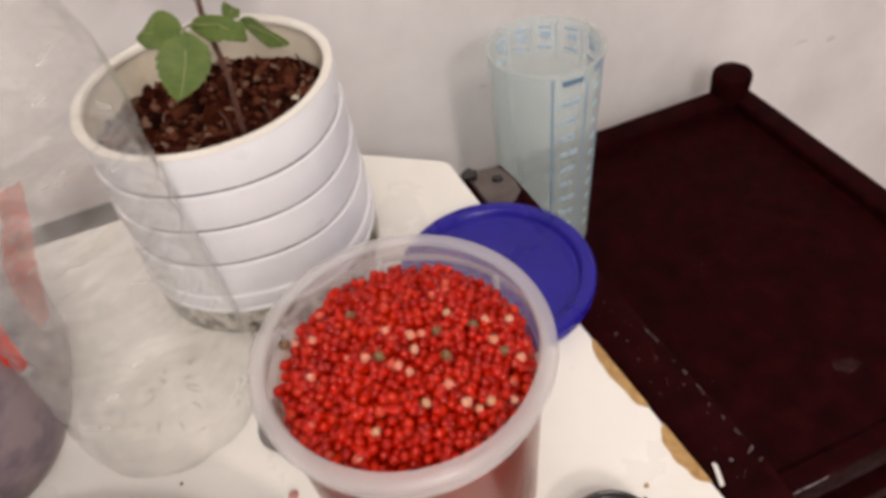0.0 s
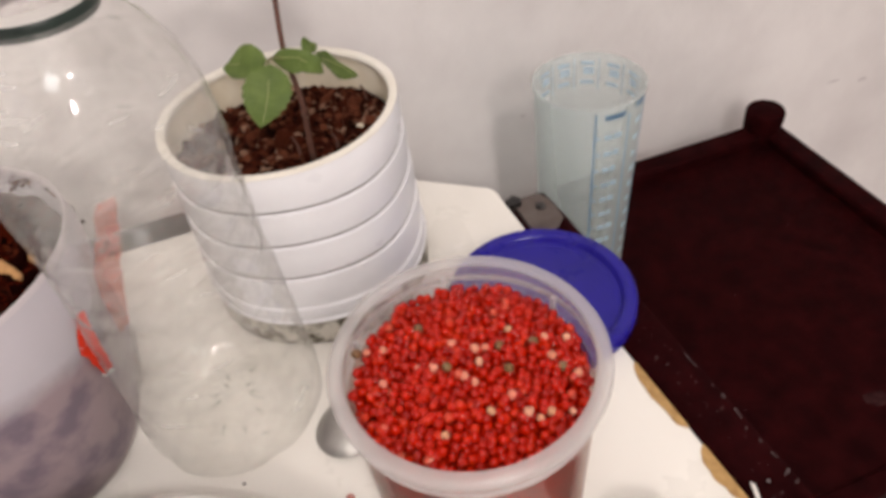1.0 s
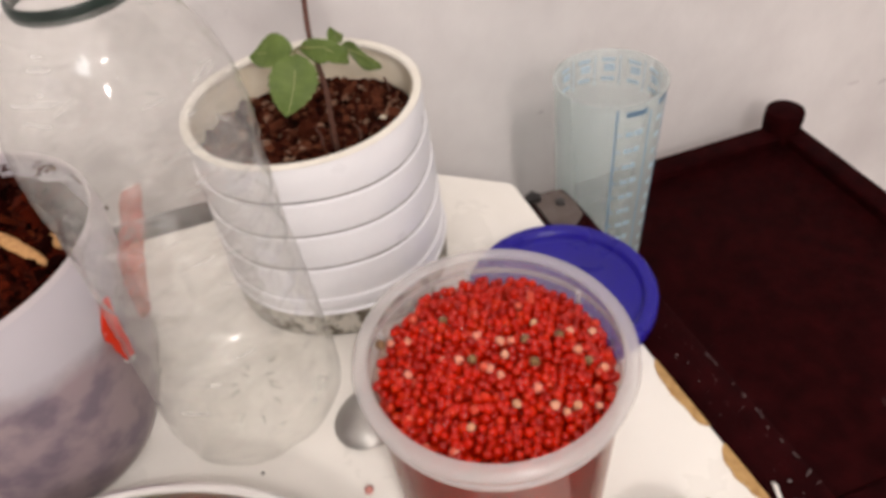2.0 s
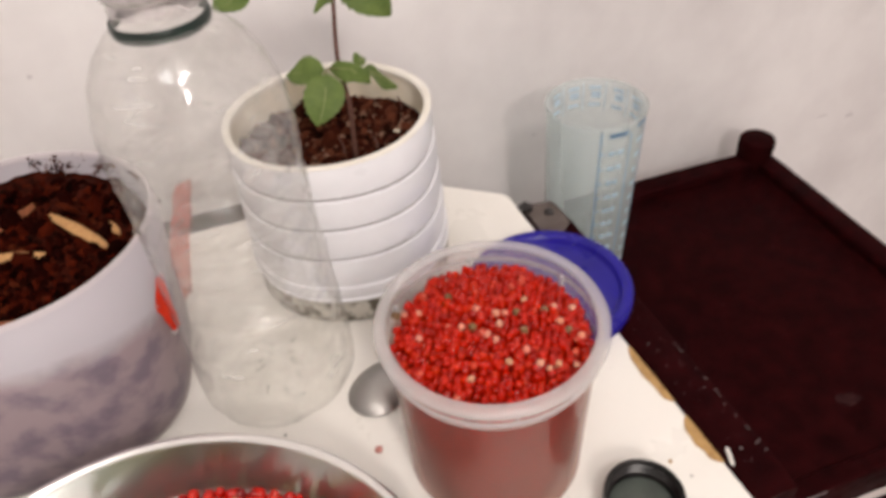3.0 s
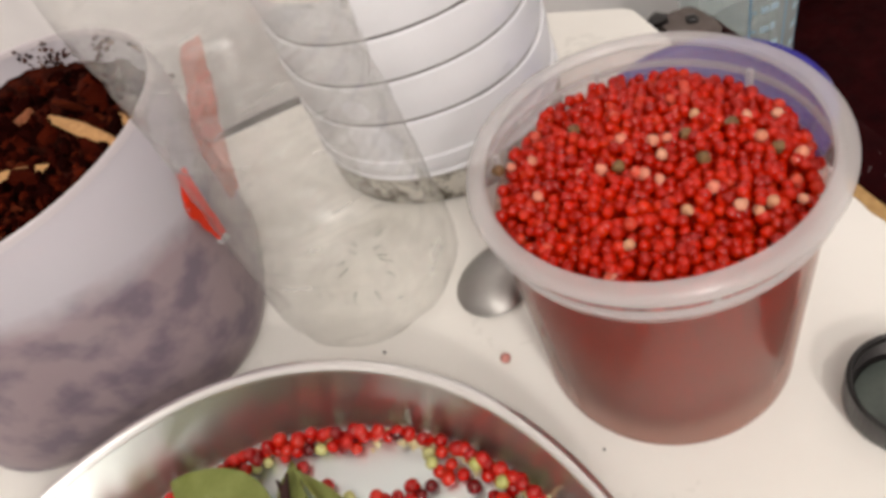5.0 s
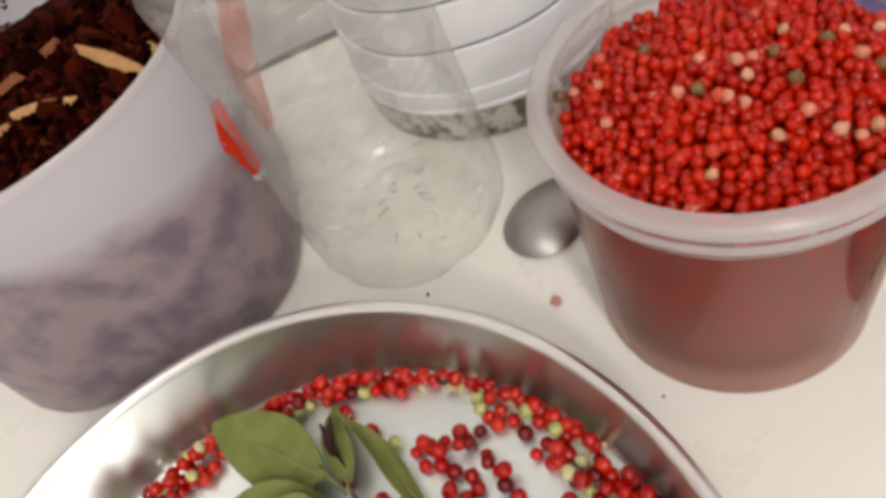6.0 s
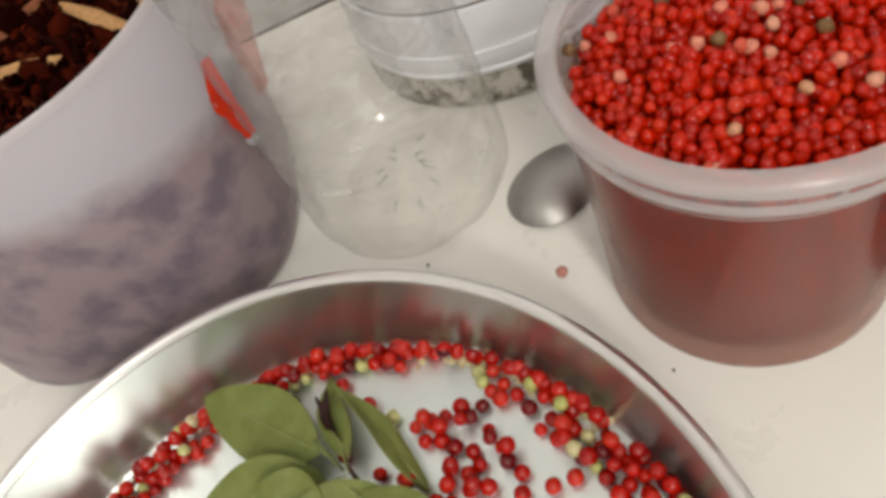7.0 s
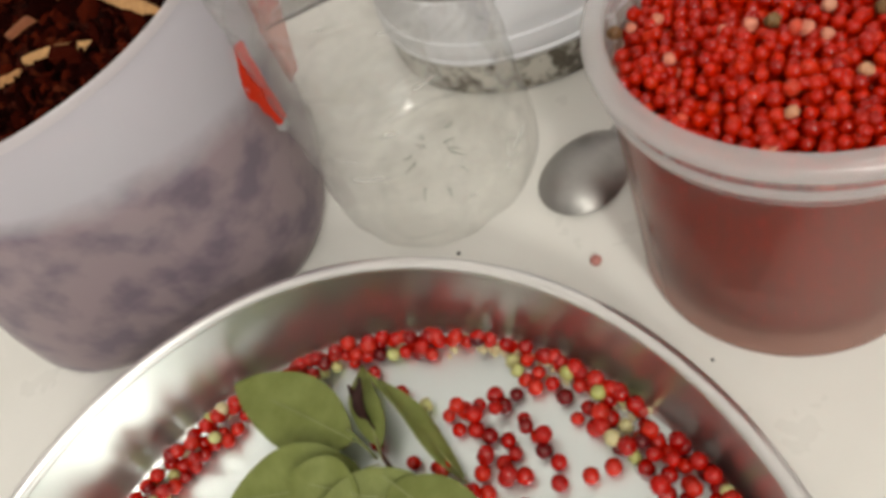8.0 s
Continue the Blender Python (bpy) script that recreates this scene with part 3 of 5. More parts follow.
rng = np.random.default_rng(17)
pts, sz = [], []
for k in range(84):
    if k < 70:
        pts.append((0.012 + 0.016 * rng.uniform(), 0.02 + 0.22 * rng.uniform(), ARM_Z))
    else:
        pts.append((0.06 + 0.25 * rng.uniform(), 0.06 + 0.32 * rng.uniform(), SEAT_Z + 0.0001))
    sz.append(0.00025 + 0.0005 * rng.uniform() ** 3)
ob = part("dust_specks", scatter_mesh("dust_specks", np.array(pts), sz, SCUFF, 1, 0.4, 0.25, 5), SCUFF, chair, "fine pale dust specks")
placed(tagged(ob, "fine pale dust specks", kind="stuff"), ARM_M)
rng = random.Random(4)
pts = []
for i in range(16):
    a = 2 * math.pi * i / 16
    q = 0.6 + 0.5 * rng.random()
    pts.append((0.395 + 0.012 * q * math.cos(a), 0.004 + 0.009 * q * math.sin(a)))
placed(part("dull_mark", slab(pts, SEAT_Z, SEAT_Z + 0.0004), DULL, chair, "dull dusty mark on the seat"))

# black scraps on the dusty end of the arm
for sx, sy, sz, tn in ((0.1735, 0.184, 0.0062, 20), (0.1905, 0.173, 0.0038, -40)):
    single("black_scrap", ball(sz, 0.55, sx * 90, 2, 0.5), BLACK, (sx, sy, ARM_Z + 0.0006 + sz * 0.35), "small black scrap on the chair's dusty arm", "scrap", "black scraps")

# ---- tub with peppercorns ----
TUB_X, TUB_Y, TUB_K, TUB_KZ = 0.0652, -0.0206, 0.962, 0.995
tub = thing("plastic_tub", (TUB_X, TUB_Y, 0), "frosted plastic tub full of red peppercorns, lid off", "tub")
tub.scale = (TUB_K, TUB_K, TUB_KZ)
part("body", lathe([(0.0, 0.0080), (0.0455, 0.0080), (0.0475, 0.0060), (0.0485, 0.0003), (0.0502, 0.0), (0.0512, 0.0014), (0.0512, 0.005), (0.0540, 0.090), (0.0541, 0.0935), (0.0532, 0.0935), (0.0530, 0.090), (0.0490, 0.0125), (0.0475, 0.0100), (0.0, 0.0096)], 128), TUB, tub, "frosted see-through side wall")
part("collar", lathe([(0.0556, 0.1077), (0.0558, 0.1014), (0.0556, 0.0985), (0.0546, 0.0938), (0.0535, 0.0938), (0.0540, 0.0985), (0.0545, 0.1076)], 128, closed=True), TUB_NECK, tub, "see-through neck below the lip")
part("bead", lathe([(0.0558, 0.1012), (0.0570, 0.1010), (0.0575, 0.1000), (0.0570, 0.0990), (0.0557, 0.0988)], 128, closed=True), TUB_RIM, tub, "thin pale bead round the neck")
part("lip", lathe([(0.0532, 0.1098), (0.0528, 0.1112), (0.0536, 0.1124), (0.0552, 0.1128), (0.0580, 0.1122), (0.0594, 0.1110), (0.0597, 0.1096), (0.0592, 0.1082), (0.0575, 0.1078), (0.0556, 0.1079), (0.0545, 0.1085)], 128, closed=True), TUB_RIM, tub, "broad rounded white lip")
for a in (22, 82, 142, 202, 262, 322):
    ob = part("inner_ridge", box(-0.0008, -0.0010, 0.011, 0.0014, 0.0010, 0.0208, 0.0004), TUB_RIM, tub)
    ob.matrix_basis = pose(0.0528 * math.cos(radians(a)), 0.0528 * math.sin(radians(a)), 0.0835, 0, 0, a)

CORN_R, HEAP_R = 0.00225, 0.0527


def heap_z(x, y):
    d2 = (x * x + y * y) / HEAP_R ** 2
    return 0.0985 + 0.0068 * (1 - d2) + 0.0016 * noise.noise((x * 60, y * 60, 0.5))


rng = np.random.default_rng(5)
places, sizes, singles = [], [], []
step = 0.0042
for layer in range(3):
    for i in range(-16, 17):
        for j in range(-16, 17):
            x = (i + 0.5 * (j % 2) + 0.33 * layer) * step + rng.normal(0, 0.0006)
            y = (j * 0.866 + 0.4 * layer) * step + rng.normal(0, 0.0006)
            if math.hypot(x, y) < HEAP_R - 0.0022 - 0.0002 * layer:
                s = CORN_R * rng.uniform(0.82, 1.12)
                p = (x, y, heap_z(x, y) - layer * 0.0032 + rng.normal(0, 0.0008))
                if layer == 0 and y < -0.019:
                    singles.append((p, s))
                else:
                    places.append(p)
                    sizes.append(s)
for k in range(170):
    a, d = rng.uniform(0, 2 * math.pi), HEAP_R * math.sqrt(rng.uniform(0, 0.85))
    x, y = d * math.cos(a), d * math.sin(a)
    singles.append(((x, y, heap_z(x, y) + rng.uniform(0.0010, 0.0024)), CORN_R * rng.uniform(0.8, 1.05)))
z = 0.0128
while z < 0.096:
    r = 0.0474 + (z - 0.008) * 0.0555 - 0.0021
    n = int(2 * math.pi * r / 0.0045)
    off = rng.uniform(0, 6.28)
    for k in range(n):
        a = off + 2 * math.pi * (k + rng.normal(0, 0.1)) / n
        q = r - abs(rng.normal(0, 0.0008))
        places.append((q * math.cos(a), q * math.sin(a), z + rng.normal(0, 0.0005)))
        sizes.append(CORN_R * rng.uniform(0.85, 1.1))
    z += 0.0040
heap = new("peppercorn_heap", scatter_mesh("peppercorn_heap", np.array(places), sizes, RED_CORN, 2, 0.95, 0.0, 3))
heap.location, heap.scale = (TUB_X, TUB_Y, 0), (TUB_K, TUB_K, TUB_KZ)
tagged(heap, "heap of glossy red peppercorns filling the tub", "peppercorns", kind="stuff")
core = single("peppercorn_core", lathe([(0.0, 0.0112), (0.0437, 0.0112), (0.0490, 0.0915), (0.0, 0.0955)], 48), RED_CORN, (TUB_X, TUB_Y, 0), "packed red peppercorns deep inside the tub", "peppercorns", kind="stuff", size=TUB_K)


def corn_kind(name, material, seed, label, group, squash=0.96, radius=CORN_R, rough=0.1):
    me = mesh_from(name, ball(radius, squash, seed, 2, rough), material)

    def place(x, y, z, scale=1.0, turn=0.0):
        ob = new(name, me)
        ob.matrix_basis = pose(x, y, z, 37 * turn, 51 * turn, 90 * turn) @ Matrix.Scale(scale, 4)
        return tagged(ob, label, "peppercorn", group)
    return place


pale = corn_kind("pale_peppercorn", PALE_CORN, 2.0, "pale unripe peppercorn on the red heap", "pale peppercorns in the tub", rough=0.25)
olive = corn_kind("olive_peppercorn", OLIVE_CORN, 7.0, "dried olive-brown peppercorn on the red heap", "olive peppercorns in the tub", rough=0.3)
top_corn = corn_kind("red_peppercorn", RED_TOP, 5.0, "glossy red peppercorn on top of the heap", "red peppercorns in the tub", rough=0.04)
for k, (p, s) in enumerate(singles):
    top_corn(TUB_X + TUB_K * p[0], TUB_Y + TUB_K * p[1], TUB_KZ * p[2], TUB_K * s / CORN_R, k * 0.61)
PALES = [(29, 2), (36, -1), (71, -19), (75, -20), (62, -30), (65, -34), (66, -48), (79, -54), (82, -58), (87, -57), (95, -59), (109, -26), (99, -33), (46, -51), (52, -21), (46, -19), (31, -19), (76, -45), (100, -24), (63, -13), (38, -58), (70, -26), (105, -44), (88, -14)]
for k, (mx, my) in enumerate(PALES):
    x, y = mx / 1000 - 0.0010, my / 1000 + 0.0033
    pale(x, y, TUB_KZ * heap_z(x - TUB_X, y - TUB_Y) + 0.0024, 0.72 + 0.28 * ((k * 7) % 5) / 5, k * 0.7)
for k, (mx, my) in enumerate(((25, 4), (53, 2), (81, -21), (80, -33), (101, -39), (57, -23), (95, -24))):
    x, y = mx / 1000 - 0.0010, my / 1000 + 0.0033
    olive(x, y, TUB_KZ * heap_z(x - TUB_X, y - TUB_Y) + 0.0022, 0.95, k * 1.3)

# ---- blue lid ----
lid = thing("tub_lid", (0.1470, 0.0815, 0.0), "blue plastic tub lid lying flat by the table edge", "lid", size=0.93)
part("disc", lathe([(0.0, 0.0055), (0.050, 0.0055), (0.0525, 0.0062), (0.0540, 0.0098), (0.0552, 0.0108), (0.0590, 0.0112), (0.0618, 0.0108), (0.0630, 0.0092), (0.0632, 0.003), (0.0628, 0.0006), (0.0612, 0.0006), (0.0610, 0.0085), (0.0560, 0.0090), (0.0530, 0.0045), (0.0515, 0.0035), (0.0, 0.0035)], 128), BLUE, lid)
part("inner_ring", lathe([(0.0480, 0.0055), (0.0484, 0.0058), (0.0490, 0.0058), (0.0494, 0.0055)], 96, closed=True), BLUE, lid)

# ---- clear bottle ----
BOT_X, BOT_Y = -0.0452, 0.0820
bottle = thing("clear_bottle", (BOT_X, BOT_Y, 0), "empty clear plastic bottle with a dark neck ring", "bottle")
bottle.scale = (0.966, 0.966, 0.99)


def bottle_wobble(a, z):
    w = 1 + 0.004 * math.sin(3 * a + 40 * z) + (0.010 * noise.noise((math.cos(a) * 2.2, math.sin(a) * 2.2, z * 42)) if z < 0.23 else 0)
    if z < 0.03:
        w *= 1 - 0.035 * max(0, math.cos(5 * a)) ** 4 * (1 - z / 0.03)
    return w


outer = [(0.0, 0.0145), (0.012, 0.0128), (0.024, 0.008), (0.036, 0.0015), (0.0425, 0.0003), (0.0478, 0.003), (0.0512, 0.009), (0.0520, 0.018), (0.0516, 0.032)]
outer += [(0.0504 - 0.02 * (z - 0.04) + d, z + e) for z in (0.046, 0.062, 0.078, 0.094) for d, e in ((0.0, -0.0055), (-0.0012, 0.0), (0.0, 0.0055))]
outer += [(0.0476 + d, z + e) for z in (0.118, 0.132, 0.146, 0.160) for d, e in ((0.0, -0.004), (-0.0022, -0.0008), (-0.0022, 0.0008), (0.0, 0.004))]
outer += [(0.0486, 0.174), (0.0484, 0.188), (0.0464, 0.205), (0.0422, 0.220), (0.0350, 0.2325), (0.0275, 0.2405), (0.0222, 0.2450), (0.0208, 0.2480), (0.0206, 0.254)]
part("body", lathe(outer, 112, bottle_wobble), CLEAR, bottle, "thin clear wall with ribs and a footed base")
neck = [(0.0206, 0.2515), (0.0197, 0.256), (0.0197, 0.258), (0.0216, 0.2595), (0.0197, 0.261), (0.0197, 0.2635), (0.0216, 0.265), (0.0197, 0.2665), (0.0197, 0.269), (0.0216, 0.2705), (0.0197, 0.272), (0.0197, 0.277), (0.0190, 0.2785), (0.0178, 0.2785), (0.0175, 0.276), (0.0175, 0.256)]
part("threaded_neck", lathe(neck, 72), NECK, bottle, "clear threaded neck with no cap")
for z in (0.2595, 0.265, 0.2705, 0.2775):
    part("thread", lathe([(0.0213 - (0.0015 if z > 0.275 else 0) + 0.0009 * math.cos(t), z + 0.0011 * math.sin(t)) for t in [2 * math.pi * k / 8 for k in range(8)]], 72, closed=True), RIBS, bottle, "thick clear screw thread")
part("neck_ring", lathe([(0.0208, 0.2430), (0.0219, 0.2424), (0.0225, 0.2438), (0.0225, 0.2470), (0.0219, 0.2482), (0.0208, 0.2478)], 72, closed=True), RING, bottle, "dark green ring left from the cap")
rng = random.Random(31)
for k in range(11):
    a = 360 * k / 11 + rng.uniform(-14, 14)
    r = rng.uniform(0.006, 0.022)
    ln = rng.uniform(0.004, 0.009)
    ob = part("base_rib", strand([(r, 0, 0.0136 - 0.25 * r), (r + ln * 0.5, rng.uniform(-0.0012, 0.0012), 0.0134 - 0.27 * (r + ln * 0.5)), (r + ln, 0, 0.0132 - 0.3 * (r + ln))], 0.0008, 8, 0.4), RIBS, bottle, "thick clear rib of the base")
    ob.matrix_basis = pose(0, 0, 0.0006, 0, 0, a)


def ribbon(path, width, standing, seed):
    """A torn, crinkled ribbon of film along (degrees, radius, height) points; standing turns it off the wall like a flag."""
    bm = bmesh.new()
    rows = []
    n, m = 24, 6
    for i in range(n + 1):
        u = i / n * (len(path) - 1)
        k = min(int(u), len(path) - 2)
        f = u - k
        deg, r, z = [p + (q - p) * f for p, q in zip(path[k], path[k + 1])]
        a = radians(deg)
        radial, around = Vector((math.cos(a), math.sin(a), 0)), Vector((-math.sin(a), math.cos(a), 0))
        cross = (radial * standing + around * (1 - standing)).normalized()
        t = i / n
        w = width * (0.40 + 0.60 * math.sin(math.pi * (0.08 + 0.86 * t))) * (1 + 0.22 * noise.noise((t * 8, seed, 0)))
        row = []
        for j in range(m + 1):
            q = j / m - (0.5 if standing < 0.5 else 0.15)
            crinkle = 0.0008 * noise.noise((q * 4, t * 7, seed))
            p = radial * r + cross * (q * w) + cross.cross(Vector((0, 0, 1))) * crinkle
            row.append(bm.verts.new((p.x, p.y, z + 0.0008 * noise.noise((q * 2, t * 4, seed + 3)))))
        rows.append(row)
    for a, b in zip(rows, rows[1:]):
        for j in range(m):
            bm.faces.new((a[j], a[j + 1], b[j + 1], b[j]))
    bmesh.ops.solidify(bm, geom=bm.faces[:], thickness=0.0003)
    return bm


for k, (path, wd, standing, mat_, lab) in enumerate((
        (((118, 0.0494, 0.134), (127, 0.0494, 0.116), (137, 0.0494, 0.100), (142, 0.0496, 0.086), (148, 0.0500, 0.064)), 0.0185, 0.0, FILM_RED, "torn see-through red label film"),
        (((178, 0.0468, 0.1045), (182, 0.0476, 0.0945), (184, 0.0480, 0.0835), (186, 0.0480, 0.0695)), 0.0105, 0.55, RED_LABEL, "bright red scrap of printed label"),
        (((183, 0.0498, 0.0705), (181, 0.0502, 0.0650), (179, 0.0500, 0.0600)), 0.0060, 0.5, POT, "white torn tip of the label"),
        (((183, 0.0526, 0.1070), (186, 0.0536, 0.0970), (188, 0.0538, 0.0890)), 0.0012, 0.6, POT, "white torn edge of the label"),
        (((163, 0.0500, 0.137), (167, 0.0505, 0.120), (170, 0.0505, 0.104), (172, 0.0500, 0.090)), 0.0085, 0.9, FILM, "crinkled clear label film peeling off"))):
    part("label_scrap", ribbon(path, wd, standing, 1.7 * k), mat_, bottle, lab)

# ---- white ribbed pot and seedling ----
POT_X, POT_Y, POT_H, POT_K = 0.0270, 0.1755, 0.134, 0.96
pot = thing("plant_pot", (POT_X, POT_Y, 0), "white ribbed cut plastic jug used as a plant pot", "plant pot", size=POT_K)


def pot_wobble(a, z):
    bulge = 0.032 * math.exp(-(((math.degrees(a) - 298) / 28) ** 2)) * max(0.0, min(1, (POT_H - z) / 0.02))
    return 1 + 0.010 * math.sin(2 * a + 0.6) * z / POT_H + 0.004 * math.sin(5 * a + 1.0) + bulge


prof = [(0.0, 0.0), (0.070, 0.0), (0.0735, 0.0015), (0.0745, 0.006), (0.0748, 0.022), (0.0766, 0.0246)]
GROOVES = (0.0366, 0.0609, 0.0859, 0.1099)
z0 = 0.0246
for g in GROOVES + (POT_H,):
    h = g - z0
    r = 0.0768 - 0.0060 * g / POT_H
    last = g == POT_H
    cut = 0.0009 if g < 0.05 else 0.0023
    prof += [(r, z0 + 0.0011), (r + 0.0007, z0 + h * 0.25), (r + 0.0009, z0 + h * 0.6)]
    prof += [(r + 0.0003, g - 0.0010), (r - cut, g - 0.0003), (r - cut, g + 0.0003)] if not last else [(r + 0.0003, g - 0.003), (r - 0.0004, g), (r - 0.0020, g)]
    z0 = g
part("body", lathe(prof, 128, pot_wobble), POT, pot, "white plastic wall with horizontal ribs")
part("lining", lathe([(0.0702, POT_H - 0.0002), (0.0690, POT_H - 0.004), (0.0690, 0.085), (0.0, 0.085)], 128, pot_wobble), POT_IN, pot, "cream stained inside")
# a dark grey ring lies at the bottom of each upper groove
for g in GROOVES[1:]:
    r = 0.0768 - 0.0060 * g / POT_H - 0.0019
    part("groove_grime", lathe([(r - 0.0003, g - 0.0005), (r + 0.0004, g - 0.0005), (r + 0.0004, g + 0.0004), (r - 0.0003, g + 0.0004)], 128, pot_wobble, closed=True), DARK_GREY, pot, "dark grey ring in the groove")
part("lip", lathe([(0.0664, POT_H - 0.0034), (0.0660, POT_H - 0.0012), (0.0670, POT_H + 0.0004), (0.0700, POT_H + 0.0009), (0.0716, POT_H + 0.0002), (0.0716, POT_H - 0.0004), (0.0700, POT_H - 0.0003), (0.0676, POT_H - 0.0034)], 128, pot_wobble, closed=True), CREAM, pot, "pale cut lip round the top")
part("foot", lathe([(0.0738, 0.0012), (0.0752, 0.003), (0.0754, 0.020), (0.0747, 0.0218)], 128, pot_wobble, closed=True), FOOT, pot, "dirty speckled foot ring")


def soil_disc(radius, height, seed, relief_size, wobble=None, n=40):
    bm = bmesh.new()
    rows = []
    for i in range(n + 1):
        r = radius * i / n
        row = []
        for k in range(96):
            a = 2 * math.pi * k / 96
            q = r * (wobble(a, POT_H) if wobble else 1)
            x, y = q * math.cos(a), q * math.sin(a)
            h = height(x, y) + relief_size * (noise.noise((x * 90, y * 90, seed)) + 0.6 * noise.noise((x * 240, y * 240, seed + 4)))
            row.append(bm.verts.new((x, y, h)))
        rows.append(row)
    for a, b in zip(rows, rows[1:]):
        for k in range(96):
            bm.faces.new((a[k], a[(k + 1) % 96], b[(k + 1) % 96], b[k]))
    bmesh.ops.remove_doubles(bm, verts=rows[0], dist=1e-4)
    return bm


def crumbs(name, radius, height, count, big, place, label, seed, size=1.0, material=CLOD):
    rng = np.random.default_rng(seed)
    pts, sz = [], []
    for k in range(count):
        a, d = rng.uniform(0, 2 * math.pi), radius * math.sqrt(rng.uniform(0, 1))
        x, y = d * math.cos(a), d * math.sin(a)
        s = big * rng.uniform(0.25, 1.0) ** 1.6
        pts.append((x, y, height(x, y) + 0.35 * s))
        sz.append(s)
    ob = new(name, scatter_mesh(name, np.array(pts), sz, material, 1, 0.6, 0.24, seed))
    ob.location, ob.scale = place, (size,) * 3
    return tagged(ob, label, "soil", kind="stuff")


pot_level = lambda x, y: 0.1075 - 0.03 * y + 0.004 * noise.noise((x * 30, y * 30, 9.0))
single("pot_soil", soil_disc(0.0688, pot_level, 3.0, 0.0022, pot_wobble), SOIL, (POT_X, POT_Y, 0), "dark reddish brown potting soil in the white pot", "soil", kind="stuff", size=POT_K)
crumbs("soil_crumbs", 0.066, pot_level, 1500, 0.0036, (POT_X, POT_Y, 0), "crumbs and bits of bark on the pot's soil", 11, POT_K, BARK)

for k, (mx, my, r) in enumerate(((58, 146, 3.2), (62, 158, 2.2), (12, 150, 2.6), (70, 176, 2.0), (30, 142, 1.8))):
    single("pebble", ball(r / 1000, 0.7, k * 2.3, 2, 0.3), POT_IN if k % 2 else DARK_GREY, (mx / 1000, my / 1000 - 0.009, POT_K * pot_level(mx / 1000 - POT_X, my / 1000 - 0.009 - POT_Y) + 0.0015), "small pale lump lying on the pot's soil", "pebble", "lumps on the soil")

O = Vector((0.0380, 0.1500, 0.1010))
plant = thing("seedling", O, "young green seedling with toothed leaves in the pot", "plant")
rel = lambda p: Vector(p) - O
part("stem", strand([rel((0.0370, 0.149, 0.096)), rel((0.0378, 0.150, 0.1183)), rel((0.0395, 0.154, 0.1415)), rel((0.0378, 0.160, 0.1651)), rel((0.0398, 0.165, 0.1853)), rel((0.0437, 0.168, 0.2155)), rel((0.0470, 0.169, 0.255)), rel((0.0465, 0.170, 0.292))], 0.00160, 10, 0.75), STEM, plant, "thin brown woody stem")
LEAVES = [  # base, tip, normal, width, droop
    ((0.0275, 0.150, 0.1695), (0.0050, 0.161, 0.1690), (0.05, -0.62, 0.80), 0.0195, 0.10),
    ((0.0276, 0.147, 0.1680), (0.0158, 0.122, 0.1515), (0.05, -0.66, 0.80), 0.0250, 0.14),
    ((0.0310, 0.152, 0.1685), (0.0530, 0.157, 0.1600), (0.05, -0.60, 0.80), 0.0150, 0.05),
    ((0.0440, 0.153, 0.1640), (0.0545, 0.149, 0.1560), (0.15, -0.60, 0.80), 0.0120, 0.08),
    ((0.0470, 0.160, 0.1650), (0.0560, 0.163, 0.1655), (0.05, -0.65, 0.75), 0.0100, 0.05),
    ((0.0530, 0.160, 0.1600), (0.0755, 0.172, 0.1365), (0.45, -0.50, 0.70), 0.0135, 0.06),
    ((0.0500, 0.171, 0.2240), (0.0745, 0.160, 0.1895), (-0.25, -0.85, 0.45), 0.0290, 0.10),
    ((0.0424, 0.168, 0.2035), (0.0290, 0.160, 0.2035), (0.0, -0.30, 0.95), 0.0075, 0.08),
    ((0.0430, 0.168, 0.2040), (0.0540, 0.164, 0.2055), (0.0, -0.30, 0.95), 0.0065, 0.02),
    ((-0.0025, 0.172, 0.2200), (-0.0245, 0.165, 0.2090), (-0.35, -0.8, 0.5), 0.0190, 0.08),
    ((0.0165, 0.173, 0.2225), (0.0030, 0.165, 0.2135), (0.15, -0.85, 0.45), 0.0175, 0.12),
    ((0.0460, 0.170, 0.2640), (0.0850, 0.160, 0.2500), (0.2, -0.7, 0.6), 0.0290, 0.10),
    ((0.0465, 0.170, 0.2880), (0.0180, 0.158, 0.2830), (-0.1, -0.7, 0.7), 0.0270, 0.10),
]
for k, (b, t, nrm, wd, droop) in enumerate(LEAVES):
    ln = (Vector(t) - Vector(b)).length
    ob = part("leaf", leaf_mesh(ln, wd, droop, 0.14, 0.10, k * 1.7), LEAF, plant)
    ob.matrix_basis = aim(rel(b), rel(t), nrm)
    part("midrib", strand([(0.0, 0, 0.0004), (ln * 0.5, 0.05 * wd, 0.0006 - droop * 0.25 * ln), (ln * 0.92, 0, 0.0004 - droop * 0.85 * ln)], 0.00035, 5, 0.4), LEAF_RIB, ob, "pale midrib")
